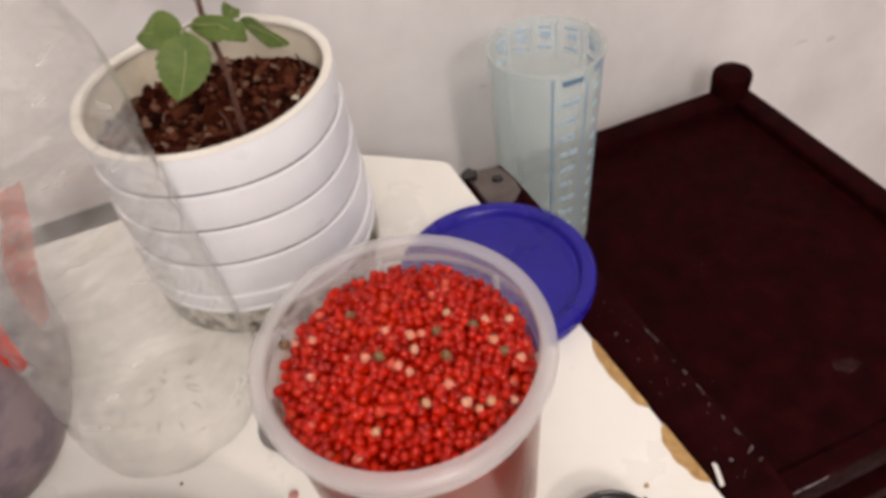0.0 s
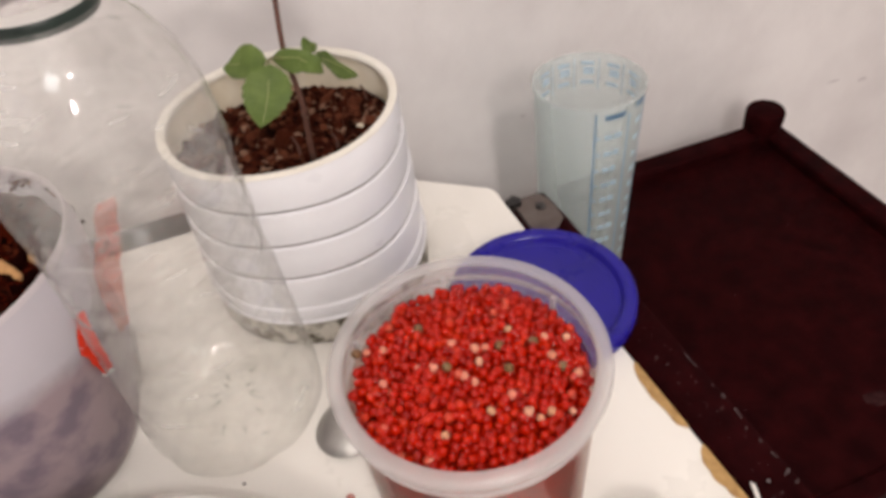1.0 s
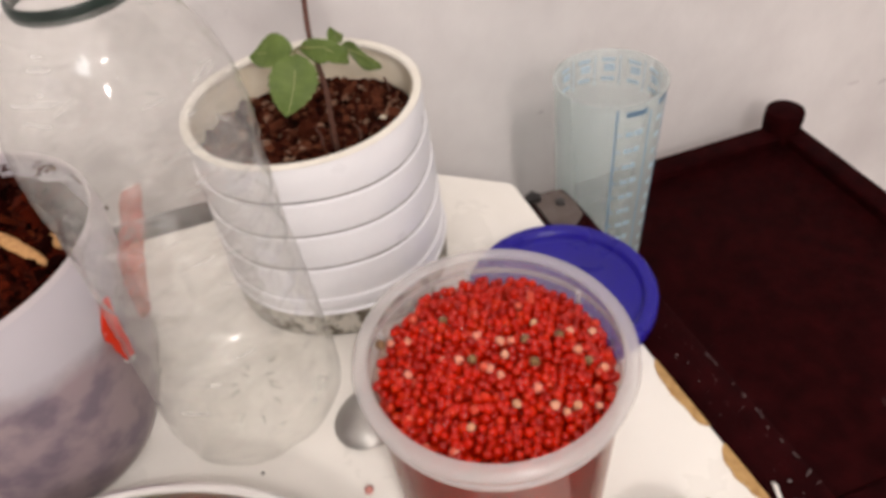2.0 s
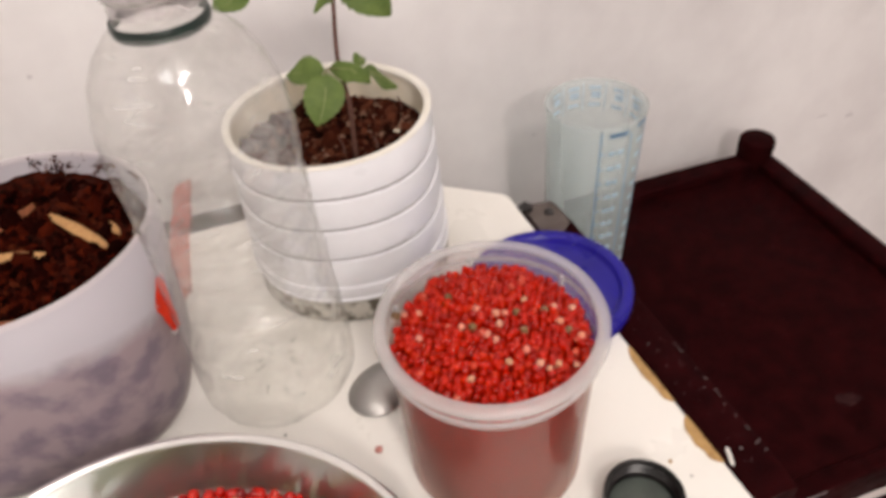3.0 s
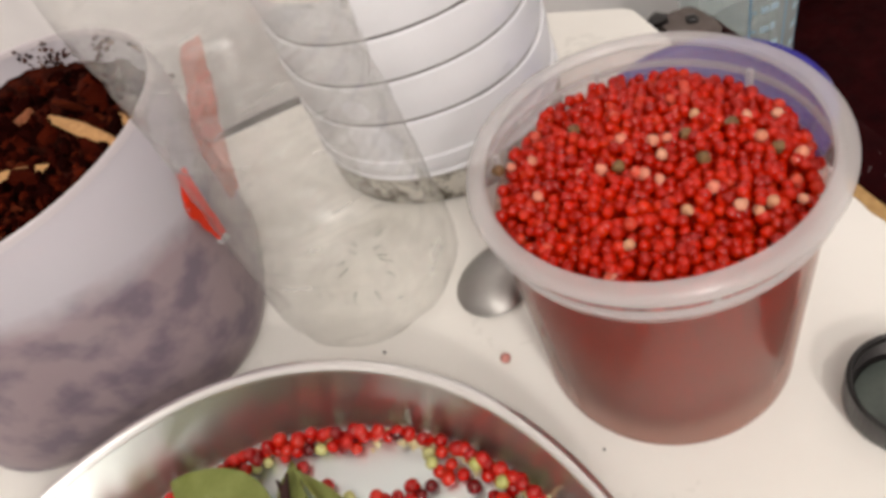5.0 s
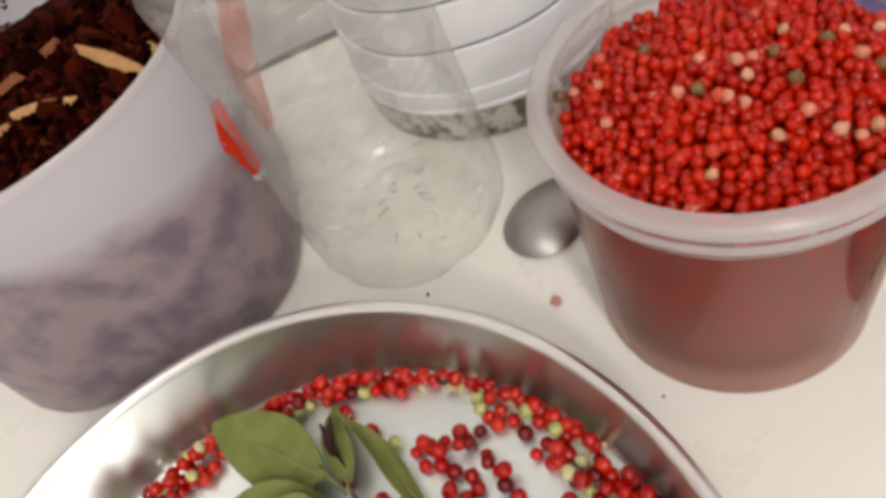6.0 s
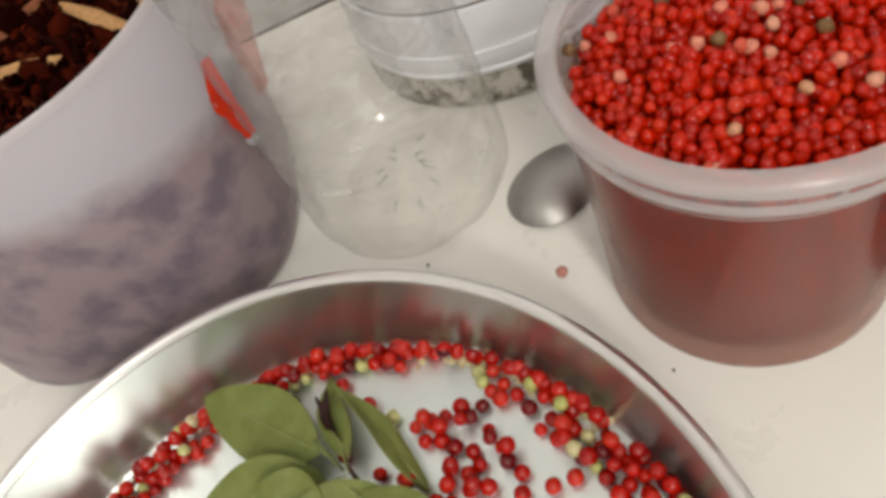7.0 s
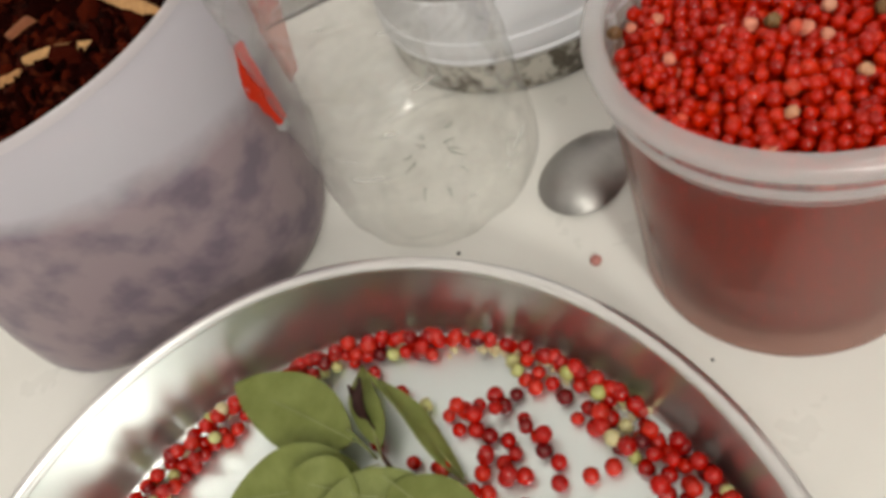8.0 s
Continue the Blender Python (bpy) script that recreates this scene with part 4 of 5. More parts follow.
for pts in ([(0.0385, 0.1585, 0.1600), (0.0340, 0.1530, 0.1680), (0.0290, 0.1500, 0.1697), (0.0276, 0.1475, 0.1683)], [(0.0382, 0.1590, 0.1610), (0.0440, 0.1590, 0.1650), (0.0530, 0.1600, 0.1602)], [(0.0450, 0.1685, 0.2280), (0.0300, 0.1720, 0.2340), (0.0165, 0.1730, 0.2235), (0.0060, 0.1730, 0.2230), (-0.0025, 0.1720, 0.2205)], [(0.0440, 0.1680, 0.2180), (0.0480, 0.1700, 0.2260), (0.0500, 0.1710, 0.2240)]):
    part("leaf_stalk", strand([rel(p) for p in pts], 0.0007, 6, 0.8), STEM_GREEN, plant)
for k, (x, y, h) in enumerate(((0.052, 0.153, 0.014), (0.030, 0.154, 0.018), (0.080, 0.192, 0.016))):
    sprig = single("sprout", strand([(0, 0, 0), (0.001, 0.001, h * 0.6), (-0.001, 0.002, h)], 0.0011, 6, 0.5), STEM, (x, y, 0.101), "small stub growing from the pot's soil", "sprout", "sprouts")

# ---- milky jug with soil ----
JUG_X, JUG_Y, JUG_K = -0.1645, 0.1140, 0.962
jug = thing("cut_jug", (JUG_X, JUG_Y, 0), "milky cut plastic jug filled with dark soil", "plant container", size=JUG_K)


def lean(bm):
    """Shears the jug so that base and rim both fit the camera's view: shifts each height towards the table's front
    right.
    """
    for v in bm.verts:
        v.co.x += -0.022 + 0.159 * v.co.z
        v.co.y += 0.013 - 0.093 * v.co.z
    return bm


def jug_wobble(a, z):
    square = 1 / (abs(math.cos(a)) ** 3 + abs(math.sin(a)) ** 3) ** (1 / 3)
    k = max(0.0, min(1.0, (0.135 - z) / 0.09))
    flare = 1 + 0.072 * max(0.0, 1 - z / 0.10)
    return (1 + (square - 1) * k + 0.008 * math.sin(2 * a + 1.2)) * flare


jug_prof = [(0.0, 0.003), (0.055, 0.003), (0.066, 0.0005), (0.0775, 0.0008), (0.0805, 0.003), (0.0820, 0.009), (0.0828, 0.020), (0.0832, 0.035), (0.0836, 0.060), (0.0845, 0.085), (0.0852, 0.108), (0.0850, 0.126), (0.0822, 0.1368), (0.0806, 0.1368), (0.0832, 0.126), (0.0836, 0.107), (0.0828, 0.085), (0.0819, 0.060), (0.0814, 0.036), (0.0808, 0.017), (0.077, 0.0055), (0.0, 0.0055)]
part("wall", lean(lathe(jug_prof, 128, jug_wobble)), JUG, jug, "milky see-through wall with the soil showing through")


part("cut_edge", lean(lathe([(0.0824, 0.1369), (0.0820, 0.1396), (0.0812, 0.1404), (0.0804, 0.1398), (0.0802, 0.1369)], 128, jug_wobble, closed=True)), JUG_EDGE, jug, "smooth cut edge of the jug")


def jug_level(x, y):
    return 0.109 + 0.19 * y - 0.05 * x + 0.008 * noise.noise((x * 28, y * 28, 1.0))


bm = soil_disc(0.0820, lambda x, y: min(jug_level(x, y), 0.128), 7.0, 0.0035)
single("jug_soil", lean(bm), SOIL, (JUG_X, JUG_Y, 0), "dark red-brown soil inside the cut jug", "soil", kind="stuff", size=JUG_K)


def soil_body():
    """The soil as it lies against the jug's wall, lumpy, up to its sloping top."""
    bm = bmesh.new()
    rows = []
    zs = [0.006, 0.012, 0.02, 0.03, 0.04, 0.05, 0.06, 0.07, 0.08, 0.09, 0.10, 0.11, 0.12]
    rs = [0.075, 0.0785, 0.0800, 0.0806, 0.0809, 0.0812, 0.0814, 0.0818, 0.0820, 0.0824, 0.0828, 0.0828, 0.0825]
    n = 120
    for z, r in zip(zs, rs):
        row = []
        for k in range(n):
            a = 2 * math.pi * k / n
            x, y = math.cos(a), math.sin(a)
            top = jug_level(0.085 * x, 0.085 * y) - 0.012 + 0.010 * noise.noise((x * 3, y * 3, 5.0))
            zz = min(z, top)
            lump = 0.0012 + 0.0045 * max(0, noise.noise((x * 6, y * 6, z * 60))) + 0.002 * max(0, noise.noise((x * 15, y * 15, z * 150)))
            q = (r - lump) * jug_wobble(a, z)
            row.append(bm.verts.new((q * x, q * y, zz)))
        rows.append(row)
    for a, b in zip(rows, rows[1:]):
        for k in range(n):
            bm.faces.new((a[k], a[(k + 1) % n], b[(k + 1) % n], b[k]))
    bm.faces.new(rows[0][::-1])
    return bm


single("packed_soil", lean(soil_body()), SOIL, (JUG_X, JUG_Y, 0), "packed soil against the jug's milky wall", "soil", kind="stuff", size=JUG_K)
crumbs("soil_crumbs", 0.073, lambda x, y: min(jug_level(x, y), 0.128), 2600, 0.0032, (JUG_X, JUG_Y, 0), "dark soil crumbs in the cut jug", 21, JUG_K)
crumbs("soil_clods", 0.070, lambda x, y: min(jug_level(x, y), 0.128), 130, 0.0075, (JUG_X, JUG_Y, 0), "dark red lumps of soil in the cut jug", 23, JUG_K)
crumbs("soil_clods", 0.062, pot_level, 70, 0.0065, (POT_X, POT_Y, 0), "dark lumps of soil in the white pot", 27, POT_K, BARK)
rng = np.random.default_rng(8)
pts, sz = [], []
for k in range(64):
    a0, z0 = rng.uniform(0.15, 2.95), 0.119 + 0.019 * rng.uniform(0, 1) ** 1.9
    for j in range(int(rng.integers(2, 13))):
        a, z = a0 + rng.normal(0, 0.035), z0 + rng.normal(0, 0.0016)
        r = (0.0828 - (z - 0.126) * 0.25) * jug_wobble(a, z) - 0.0006
        pts.append((r * math.cos(a), r * math.sin(a), z))
        sz.append(0.0004 + 0.0014 * rng.uniform(0, 1) ** 2)
ob = new("soil_specks", scatter_mesh("soil_specks", np.array(pts), sz, BARK, 1, 0.6, 0.15, 4))
ob.location, ob.scale = (JUG_X, JUG_Y, 0), (JUG_K,) * 3
tagged(ob, "specks of soil stuck inside the jug's wall", "soil", kind="stuff")


def wood_chip(name, a, b, width, seed):
    a, b = Vector(a), Vector(b)
    ln = (b - a).length
    rng = random.Random(seed)
    bm = bmesh.new()
    rows = []
    n = 12
    for i in range(n + 1):
        t = i / n
        w = width / 2 * (math.sin(math.pi * (0.08 + 0.84 * t)) ** 0.6) * (0.85 + 0.3 * rng.random())
        z = 0.0016 * math.sin(3 * t + seed)
        rows.append([bm.verts.new((ln * t, -w, z)), bm.verts.new((ln * t, -w * 0.5, z + 0.0016)), bm.verts.new((ln * t, w * 0.6, z + 0.0018)), bm.verts.new((ln * t, w, z + 0.0002)), bm.verts.new((ln * t, 0, z - 0.0012))])
    for p, q in zip(rows, rows[1:]):
        for j in range(5):
            bm.faces.new((p[j], p[(j + 1) % 5], q[(j + 1) % 5], q[j]))
    bm.faces.new(rows[0][::-1])
    bm.faces.new(rows[-1])
    ob = new(name, mesh_from(name, bm, WOOD))
    ob.matrix_basis = aim(a, b, (0, -0.2, 1))
    return tagged(ob, "splinter of pale wood lying on the jug's soil", "wood chip", "wood chips in the jug")


def on_soil(x, y, up=0.003):
    return (x, y, JUG_K * min(jug_level((x - JUG_X) / JUG_K, (y - JUG_Y) / JUG_K), 0.128) + up)


for k, (x0, y0, x1, y1, wd) in enumerate(((-0.150, 0.152, -0.119, 0.119, 0.0085), (-0.181, 0.124, -0.153, 0.124, 0.0085), (-0.188, 0.142, -0.160, 0.165, 0.0090), (-0.208, 0.125, -0.183, 0.121, 0.006), (-0.188, 0.083, -0.154, 0.074, 0.006), (-0.117, 0.138, -0.112, 0.126, 0.005))):
    wood_chip("wood_chip", on_soil(x0, y0), on_soil(x1, y1), wd * 0.82, k)

# ---- measuring cup ----
CUP_X, CUP_Y, CUP_Z0, CUP_Z1 = 0.2645, 0.2400, SEAT_Z + 0.0002, 0.0430
cup = thing("measuring_cup", (CUP_X, CUP_Y, CUP_Z0), "frosted plastic measuring cup with blue marks on the chair seat", "measuring cup")
H = CUP_Z1 - CUP_Z0
cup_r = lambda z: 0.0385 + 0.0052 * z / H
part("body", lathe([(0.0, 0.002), (0.0345, 0.002), (0.0372, 0.0), (0.0388, 0.0015), (cup_r(0.01), 0.01), (cup_r(H) - 0.0002, H - 0.004), (cup_r(H) + 0.0008, H - 0.003), (cup_r(H) + 0.0009, H - 0.0006), (cup_r(H), H), (cup_r(H) - 0.0010, H - 0.0008), (cup_r(0.01) - 0.0012, 0.0105), (0.0362, 0.0038), (0.0, 0.0038)], 96), CUP, cup, "frosted bluish wall")


def wrapped(a0, a1, z0, z1, out=0.0003):
    """A thin printed bar that follows the cup's wall between two angles (degrees) and heights."""
    bm = bmesh.new()
    n = max(2, int(abs(a1 - a0) / 4))
    rows = []
    for i in range(n + 1):
        a = radians(a0 + (a1 - a0) * i / n)
        rows.append([bm.verts.new(((cup_r(z) + o) * math.cos(a), (cup_r(z) + o) * math.sin(a), z)) for z, o in ((z0, out), (z1, out), (z1, out - 0.00025), (z0, out - 0.00025))])
    for p, q in zip(rows, rows[1:]):
        for j in range(4):
            bm.faces.new((p[j], p[(j + 1) % 4], q[(j + 1) % 4], q[j]))
    bm.faces.new(rows[0][::-1])
    bm.faces.new(rows[-1])
    return bm


FRONT = -112.0
for start, low, top in ((FRONT, 0.004, H - 0.004), (FRONT + 37, H * 0.16, H - 0.010), (FRONT + 66, H * 0.2, H - 0.004)):
    part("scale_line", wrapped(start, start + 1.5, low, top), INK, cup, "blue scale line")
part("scale_heading", wrapped(FRONT + 10, FRONT + 33, H - 0.0105, H - 0.0062), DARK_INK, cup, "unreadable dark blue heading")
part("scale_heading", wrapped(FRONT + 48, FRONT + 68, H - 0.0085, H - 0.0045), DARK_INK, cup, "unreadable dark blue heading")
for k in range(10):
    z = H - 0.0285 - 0.0158 * k
    for a0, a1, up in ((11, 19 + k % 2, 0.0042), (20.5 + k % 2, 30 - 2 * (k % 3), 0.0050)):
        part("scale_mark", wrapped(FRONT + a0, FRONT + a1, z, z + up), LIGHT_INK, cup, "unreadable blue number")
    part("scale_tick", wrapped(FRONT + 1.2, FRONT + 6.5, z + 0.0015, z + 0.0024), INK, cup)
    part("scale_mark", wrapped(FRONT + 50, FRONT + 61 - 2 * (k % 3), z + 0.004, z + 0.0085), LIGHT_INK, cup, "unreadable blue number")
for k, a in enumerate((-62, -34, -4, 24, 52)):
    part("divider_line", wrapped(FRONT + 180 + a - 15, FRONT + 180 + a - 13.8, H * 0.83, H * 0.975, -0.0014), FAINT_INK, cup)
    for j in range(3):
        part("small_print", wrapped(FRONT + 180 + a - 9, FRONT + 180 + a + 6 - 3 * (j % 2), H * (0.945 - 0.045 * j), H * (0.962 + 0.016 * (j == 1) - 0.045 * j), -0.0014), FAINT_INK, cup, "unreadable blue print")

# ---- spoon ----
spoon = thing("teaspoon", (0.0119, 0.0425, 0.0), "steel spoon lying face down behind the tub", "spoon", turn=36, size=0.975)


def spoon_bowl():
    bm = bmesh.new()
    n, m = 28, 10
    rows = []
    for i in range(m + 1):
        f = i / m
        row = []
        for k in range(n):
            a = 2 * math.pi * k / n
            x, y = 0.0240 * f * math.cos(a) * (1 + 0.10 * f * math.cos(a)), 0.0180 * f * math.sin(a)
            row.append(bm.verts.new((x, y, 0.0012 + 0.0088 * (1 - f * f) ** 0.8)))
        rows.append(row)
    for a, b in zip(rows, rows[1:]):
        for k in range(n):
            bm.faces.new((a[k], a[(k + 1) % n], b[(k + 1) % n], b[k]))
    bmesh.ops.remove_doubles(bm, verts=rows[0], dist=1e-5)
    bmesh.ops.solidify(bm, geom=bm.faces[:], thickness=0.0011)
    return bm


part("bowl", spoon_bowl(), STEEL, spoon)
part("handle", slab([(0.021, -0.0032), (0.032, -0.0024), (0.048, -0.0024), (0.060, -0.0040), (0.067, -0.0040), (0.070, -0.0026), (0.070, 0.0026), (0.067, 0.0040), (0.060, 0.0040), (0.048, 0.0024), (0.032, 0.0024), (0.021, 0.0032)], 0.0008, 0.0024, 0.0005), STEEL, spoon)

# ---- bottle cap ----
cap = thing("bottle_cap", (0.1243, -0.0855, 0.0), "black screw cap lying open side up", "bottle cap")


def knurl(a, z):
    return 1 + 0.006 * math.cos(60 * a)


CAP = 0.84
part("shell", lathe([(r * CAP, z * CAP) for r, z in [(0.0, 0.0), (0.0225, 0.0), (0.0242, 0.0012), (0.0248, 0.004), (0.0252, 0.0175), (0.0250, 0.0190), (0.0242, 0.0195), (0.0232, 0.0190), (0.0228, 0.0175), (0.0226, 0.0040), (0.0215, 0.0026), (0.0, 0.0026)]], 180, knurl), BLACK, cap)
part("liner", lathe([(r * CAP, z * CAP) for r, z in [(0.0, 0.0046), (0.0195, 0.0046), (0.0205, 0.0040), (0.0205, 0.0028), (0.0, 0.0028)]], 60), LINER, cap, "grey-green sealing liner")
for z in (0.008, 0.0115, 0.015):
    part("thread", lathe([(r * CAP, q * CAP) for r, q in [(0.0227, z - 0.0008), (0.0217, z), (0.0227, z + 0.0008), (0.0230, z)]], 72, closed=True), BLACK, cap)

# ---- aluminium pan ----
PAN_X, PAN_Y, PAN_H = -0.1268, -0.1236, 0.0465
wall_line = [(0.1335, 0.0016), (0.1350, 0.0022), (0.1362, 0.0038), (0.1370, 0.0068), (0.1376, 0.0120), (0.1383, 0.0200), (0.1390, 0.0280), (0.1396, 0.0360), (0.1401, PAN_H - 0.0030)]
PAN_PROFILE = wall_line + [(r + 0.0011, z - 0.0004) for r, z in wall_line[::-1][:-1]] + [(0.1335, 0.0)]
pan = thing("baking_pan", (PAN_X, PAN_Y, 0), "round deep aluminium pan with peppercorns and leaves", "pan")
part("wall", lathe(PAN_PROFILE, 220, closed=True), PAN_WALL, pan, "brushed steep wall with reflections")
part("rolled_rim", lathe([(0.1382 + 0.0027 * (1 + math.cos(a)), PAN_H - 0.0026 + 0.0027 * math.sin(a)) for a in [2 * math.pi * k / 12 for k in range(12)]], 220, closed=True), PAN_RIM, pan, "bright rolled rim")
part("floor", lathe([(0.0, 0.0010), (0.07, 0.0013), (0.1334, 0.0015), (0.1334, 0.0001), (0.0, 0.0001)], 160), PAN_FLOOR, pan, "pan floor with its pale reflection painted into the metal")

loose = corn_kind("peppercorn", RED_LOOSE, 1.0, "glossy red peppercorn lying in the pan", "loose red peppercorns in the pan", radius=0.0031, rough=0.05)
green = corn_kind("green_peppercorn", GREEN_CORN, 3.0, "pale green unripe peppercorn in the pan", "green peppercorns in the pan", radius=0.0027, rough=0.12)
FLOOR_TOP = 0.0014
rng = random.Random(12)
taken, upper = [], []


def drop_corn(kind, x, y, level=0, scale=None, gap=0.0044):
    if math.hypot(x - PAN_X, y - PAN_Y) > 0.1322:
        return
    if level == 0:
        if any((x - a) ** 2 + (y - b) ** 2 < gap * gap for a, b in taken):
            if rng.random() > 0.4 or any((x - a) ** 2 + (y - b) ** 2 < gap * gap for a, b in upper):
                return
            upper.append((x, y))
            level = 1
        else:
            taken.append((x, y))
    s = scale or rng.uniform(0.84, 1.12)
    kind(x, y, FLOOR_TOP + 0.0031 * s + level * 0.0046, s, rng.random() * 4)


# single ones
for mx, my in ((-101, -11), (-92, -24), (-33, -59), (-28, -57), (-28, -79), (-36, -79), (-106, -40), (-94, -52), (-86, -57), (-83, -60)):
    drop_corn(loose, 0.0022 + mx / 1000, 0.0005 + my / 1000)
# strings of touching ones across the floor
STRINGS = [
    ((-75, -41), (-59, -40), (-51, -51), (-49, -60), (-47, -76)), ((-73, -47), (-64, -53), (-69, -64), (-76, -72)),
    ((-58, -57), (-57, -70), (-68, -70), (-60, -80)), ((-41, -32), (-38, -44), (-49, -43)), ((-29, -34), (-26, -42)),
    ((-25, -51), (-16, -51), (-12, -64), (-15, -74)), ((-9, -66), (-3, -81), (-1, -90), (2, -98)), ((-13, -89), (-8, -93), (-14, -100), (-22, -104)), ((-68, -60), (-62, -64)), ((-66, -46), (-58, -46)),
]
for line in STRINGS:
    for (ax, ay), (bx, by) in zip(line, line[1:]):
        steps = max(1, int(math.hypot(bx - ax, by - ay) / 4.6))
        for k in range(steps + 1):
            f = k / steps
            drop_corn(loose, 0.0022 + (ax + (bx - ax) * f + rng.gauss(0, 0.9)) / 1000, 0.0005 + (ay + (by - ay) * f + rng.gauss(0, 0.9)) / 1000, gap=0.0048)
            if rng.random() < 0.25:
                drop_corn(loose, 0.0022 + (ax + (bx - ax) * f + rng.gauss(0, 4)) / 1000, 0.0005 + (ay + (by - ay) * f + rng.gauss(0, 4)) / 1000, gap=0.0048)
# the bank along the foot of the wall: from, rows, to (degrees round the pan)
BANK = ((8, 4, 32), (32, 3, 47), (49.5, 2, 53), (56, 1, 58.5), (60, 1, 63), (65, 2, 69), (70, 2, 90), (90, 2, 104), (104, 3, 150))
for deg, thick, lim in BANK:
    a = deg
    while a < lim:
        for k in range(thick):
            if rng.random() < 0.96 - 0.12 * k:
                r = 0.1298 - 0.0048 * k + rng.gauss(0, 0.0009)
                kind = green if rng.random() < (0.14 if k == 0 else 0.22) else loose
                drop_corn(kind, PAN_X + 0.0028 + r * math.cos(radians(a + k * 1.1)), PAN_Y - 0.0018 + r * math.sin(radians(a + k * 1.1)), gap=0.0047)
        if rng.random() < 0.4:
            drop_corn(loose, PAN_X + 0.0028 + 0.1290 * math.cos(radians(a)), PAN_Y - 0.0018 + 0.1290 * math.sin(radians(a)), 1)
        a += 1.3
for mx, my in ((-60, -8), (-50, -14), (-36, -30), (-30, -44), (-16, -58), (-10, -74), (-26, -72), (-13, -84), (-84, -33), (-64, -49), (-115, -4), (-56, -68)):
    drop_corn(green, 0.0022 + mx / 1000, 0.0005 + my / 1000)
crust = []
for k in range(150):
    a, r = radians(rng.choice((rng.uniform(15, 150), rng.gauss(62, 14), rng.gauss(40, 12)))), min(0.1325, 0.1300 + rng.gauss(0, 0.0026))
    crust.append((r * math.cos(a), r * math.sin(a), FLOOR_TOP + 0.0006))
ob = new("stem_crumbs", scatter_mesh("stem_crumbs", np.array(crust), [0.0006 + 0.0014 * rng.random() for _ in crust], GREEN_CORN, 1, 0.7, 0.25, 6))
ob.location = (PAN_X, PAN_Y, 0)
tagged(ob, "crumbs of dry stalk along the pan's foot", "crumbs", kind="stuff")

PAN_LEAVES = [  # base, tip, normal, width, bend
    ((-0.1125, -0.0395, 0.013), (-0.1570, -0.0005, 0.018), (0.1, -0.30, 0.9), 0.0295, 0.05),
    ((-0.0775, -0.0665, 0.008), (-0.0985, -0.0225, 0.024), (0.86, -0.10, 0.42), 0.0125, -0.05),
    ((-0.112, -0.050, 0.010), (-0.165, -0.045, 0.016), (-0.05, -0.45, 0.9), 0.034, 0.10),
    ((-0.086, -0.068, 0.010), (-0.140, -0.080, 0.020), (0.2, -0.3, 0.9), 0.036, 0.12),
    ((-0.104, -0.045, 0.012), (-0.106, -0.008, 0.012), (-0.3, -0.1, 0.9), 0.014, 0.1),
    ((-0.090, -0.075, 0.012), (-0.118, -0.118, 0.018), (0.1, -0.2, 0.95), 0.034, 0.12),
    ((-0.112, -0.062, 0.018), (-0.138, -0.050, 0.022), (-0.1, -0.35, 0.9), 0.022, 0.12),
    ((-0.100, -0.062, 0.018), (-0.072, -0.098, 0.016), (0.35, -0.25, 0.85), 0.026, 0.15),
]
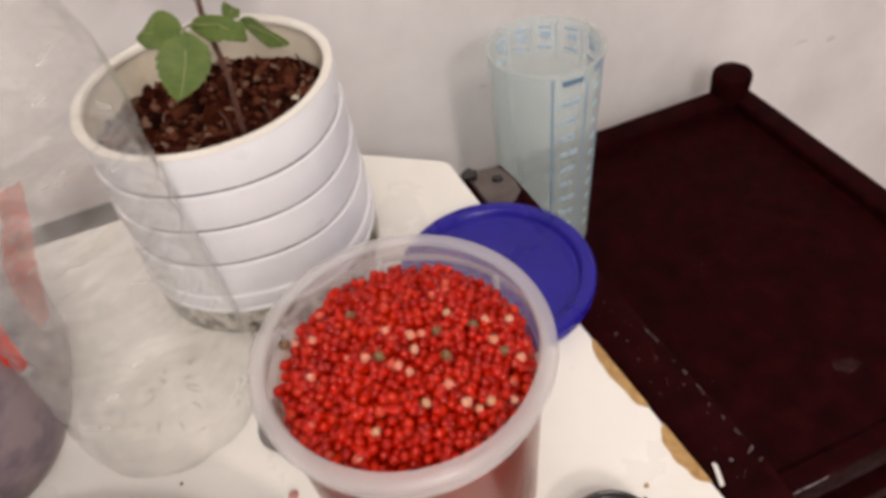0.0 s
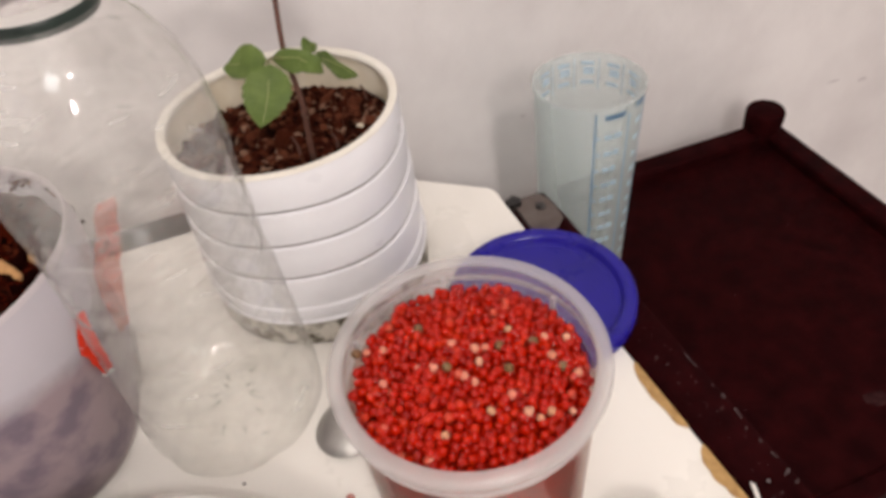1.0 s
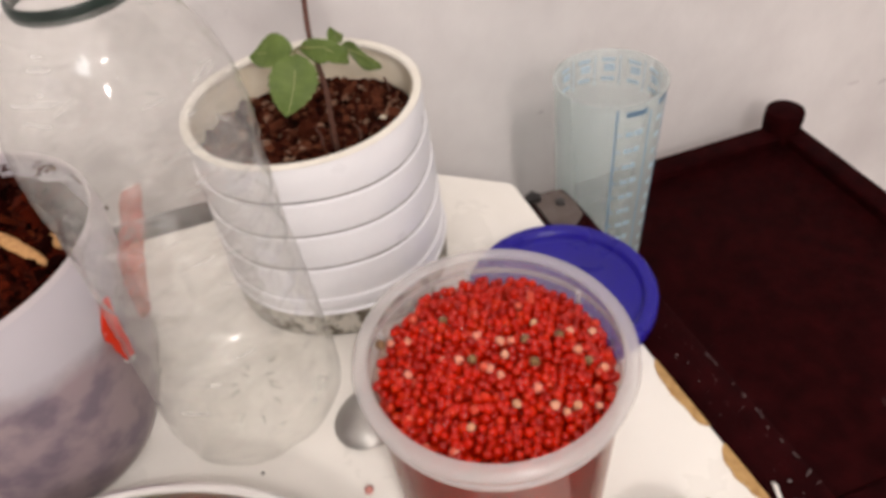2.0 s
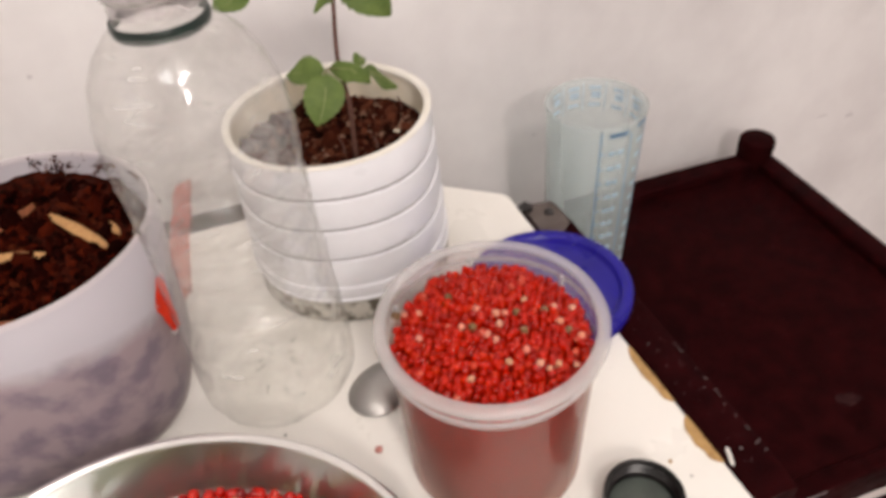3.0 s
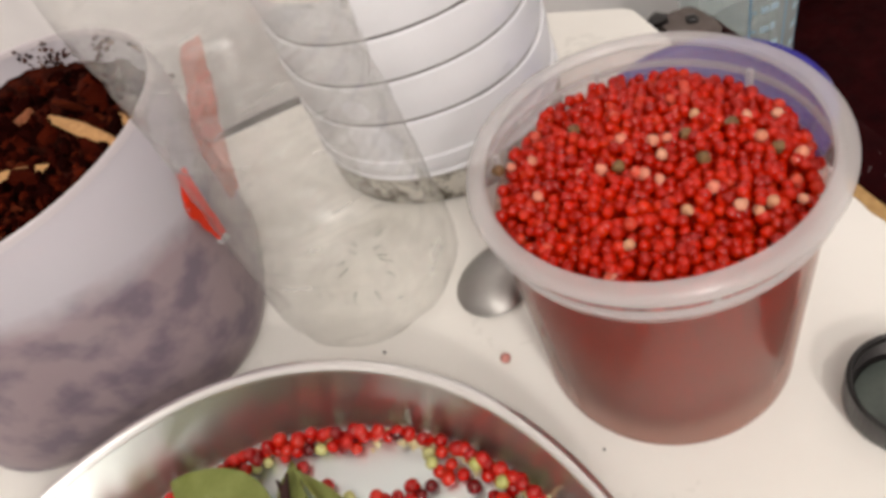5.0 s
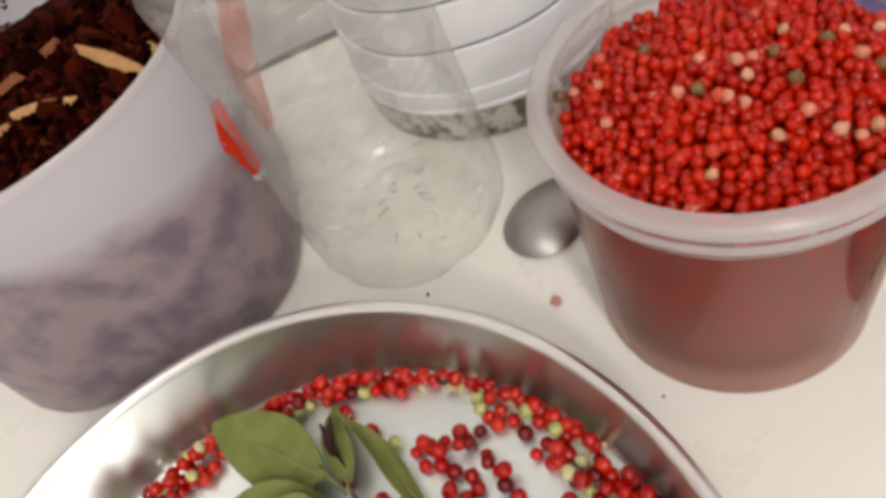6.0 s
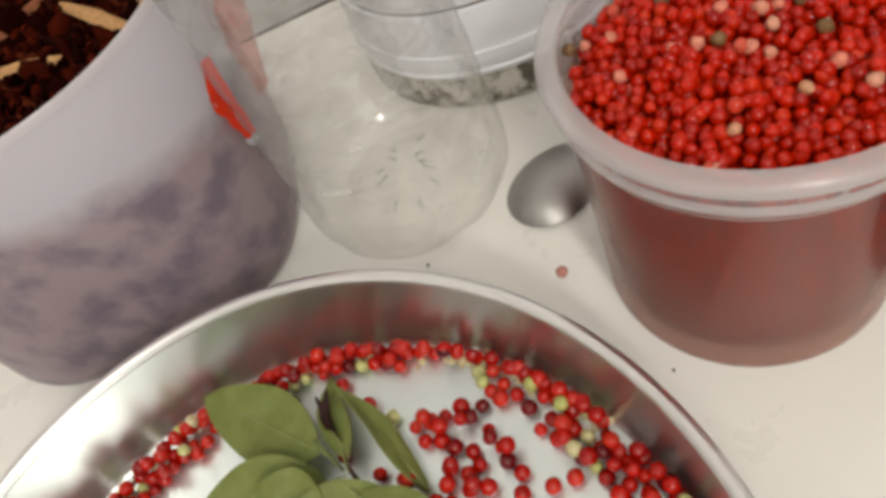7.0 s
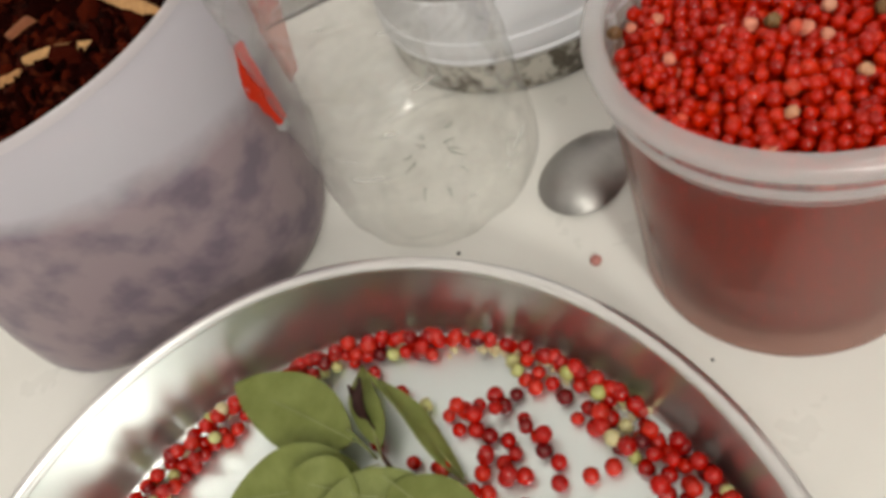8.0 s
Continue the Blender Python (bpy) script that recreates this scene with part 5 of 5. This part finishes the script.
for k, (b, t, nrm, wd, bend) in enumerate(PAN_LEAVES):
    b, t = [(x + 0.0025, y + 0.0015, z - 0.001) for x, y, z in (b, t)]
    ln = (Vector(t) - Vector(b)).length
    ob = new("pepper_leaf", mesh_from("pepper_leaf", leaf_mesh(ln, wd, bend, 0.16, 0.0, 3 + k * 2.1, 0.0006), PAN_LEAF))
    ob.matrix_basis = aim(b, t, nrm)
    tagged(ob, "olive green oval leaf lying in the pan", "leaf", "leaves in the pan")
    part("midrib", strand([(-0.006, 0, -0.001), (0.0, 0, 0.0003), (ln * 0.5, 0.06 * wd * math.sin(1.1 + 3 + k * 2.1), 0.0005 - bend * ln * 0.25), (ln * 0.95, 0.06 * wd * math.sin(2.1 + 3 + k * 2.1), 0.0003 - bend * ln * 0.9)], 0.0004, 5, 0.4), LEAF_RIB, ob, "pale midrib and stalk")
DRY_LEAF = leaf_material("dry_dark_leaf", (0.045, 0.016, 0.014), (0.018, 0.006, 0.007), (0.06, 0.03, 0.02))
for b, t, nrm, wd in (((-0.1035, -0.0380, 0.005), (-0.0975, -0.0200, 0.021), (-0.75, -0.45, 0.35), 0.0085), ((-0.1065, -0.0330, 0.006), (-0.1050, -0.0170, 0.014), (-0.2, -0.6, 0.7), 0.0050)):
    ln = (Vector(t) - Vector(b)).length
    ob = new("dry_leaf", mesh_from("dry_leaf", leaf_mesh(ln, wd, -0.15, 0.5, 0.0, 4.0 + wd * 900, 0.0006), DRY_LEAF))
    ob.matrix_basis = aim(b, t, nrm)
    tagged(ob, "curled dark brown leaf among the green ones", "leaf", "dry leaves in the pan")
single("twig", strand([(-0.1105, -0.0340, 0.015), (-0.1070, -0.0400, 0.013), (-0.1035, -0.0470, 0.009)], 0.0007, 8, 0.8), STEM_GREEN, (0, 0, 0), "thin pale stalk among the leaves in the pan", "twig")
single("twig", strand([(-0.0800, -0.0800, 0.006), (-0.0980, -0.0540, 0.010), (-0.1020, -0.0380, 0.010), (-0.0990, -0.0230, 0.012)], 0.0010, 8, 0.7), STEM, (0, 0, 0), "thin dark twig among the leaves in the pan", "twig")

# ---- small litter on the table ----
single("fallen_peppercorn", ball(0.0024, 0.8, 4.0, 2, 0.15), by_island("dull_peppercorn", [(0.0, (0.5, 0.11, 0.07))], 0.6, per_object=True), (0, 0, 0.0018), "dull red peppercorn lying on the table", "peppercorn")
for k, (x, y) in enumerate(((0.0204, -0.0553), (-0.051, 0.031), (0.154, -0.066), (0.160, -0.078), (0.150, -0.071))):
    single("crumb", ball(0.0007 + 0.0003 * (k % 3), 0.6, k, 1, 0.3), DARK_GREY if k != 2 else CHIPBOARD, (x, y, 0.0004), "tiny dark crumb on the white table", "crumb", "crumbs on the table")
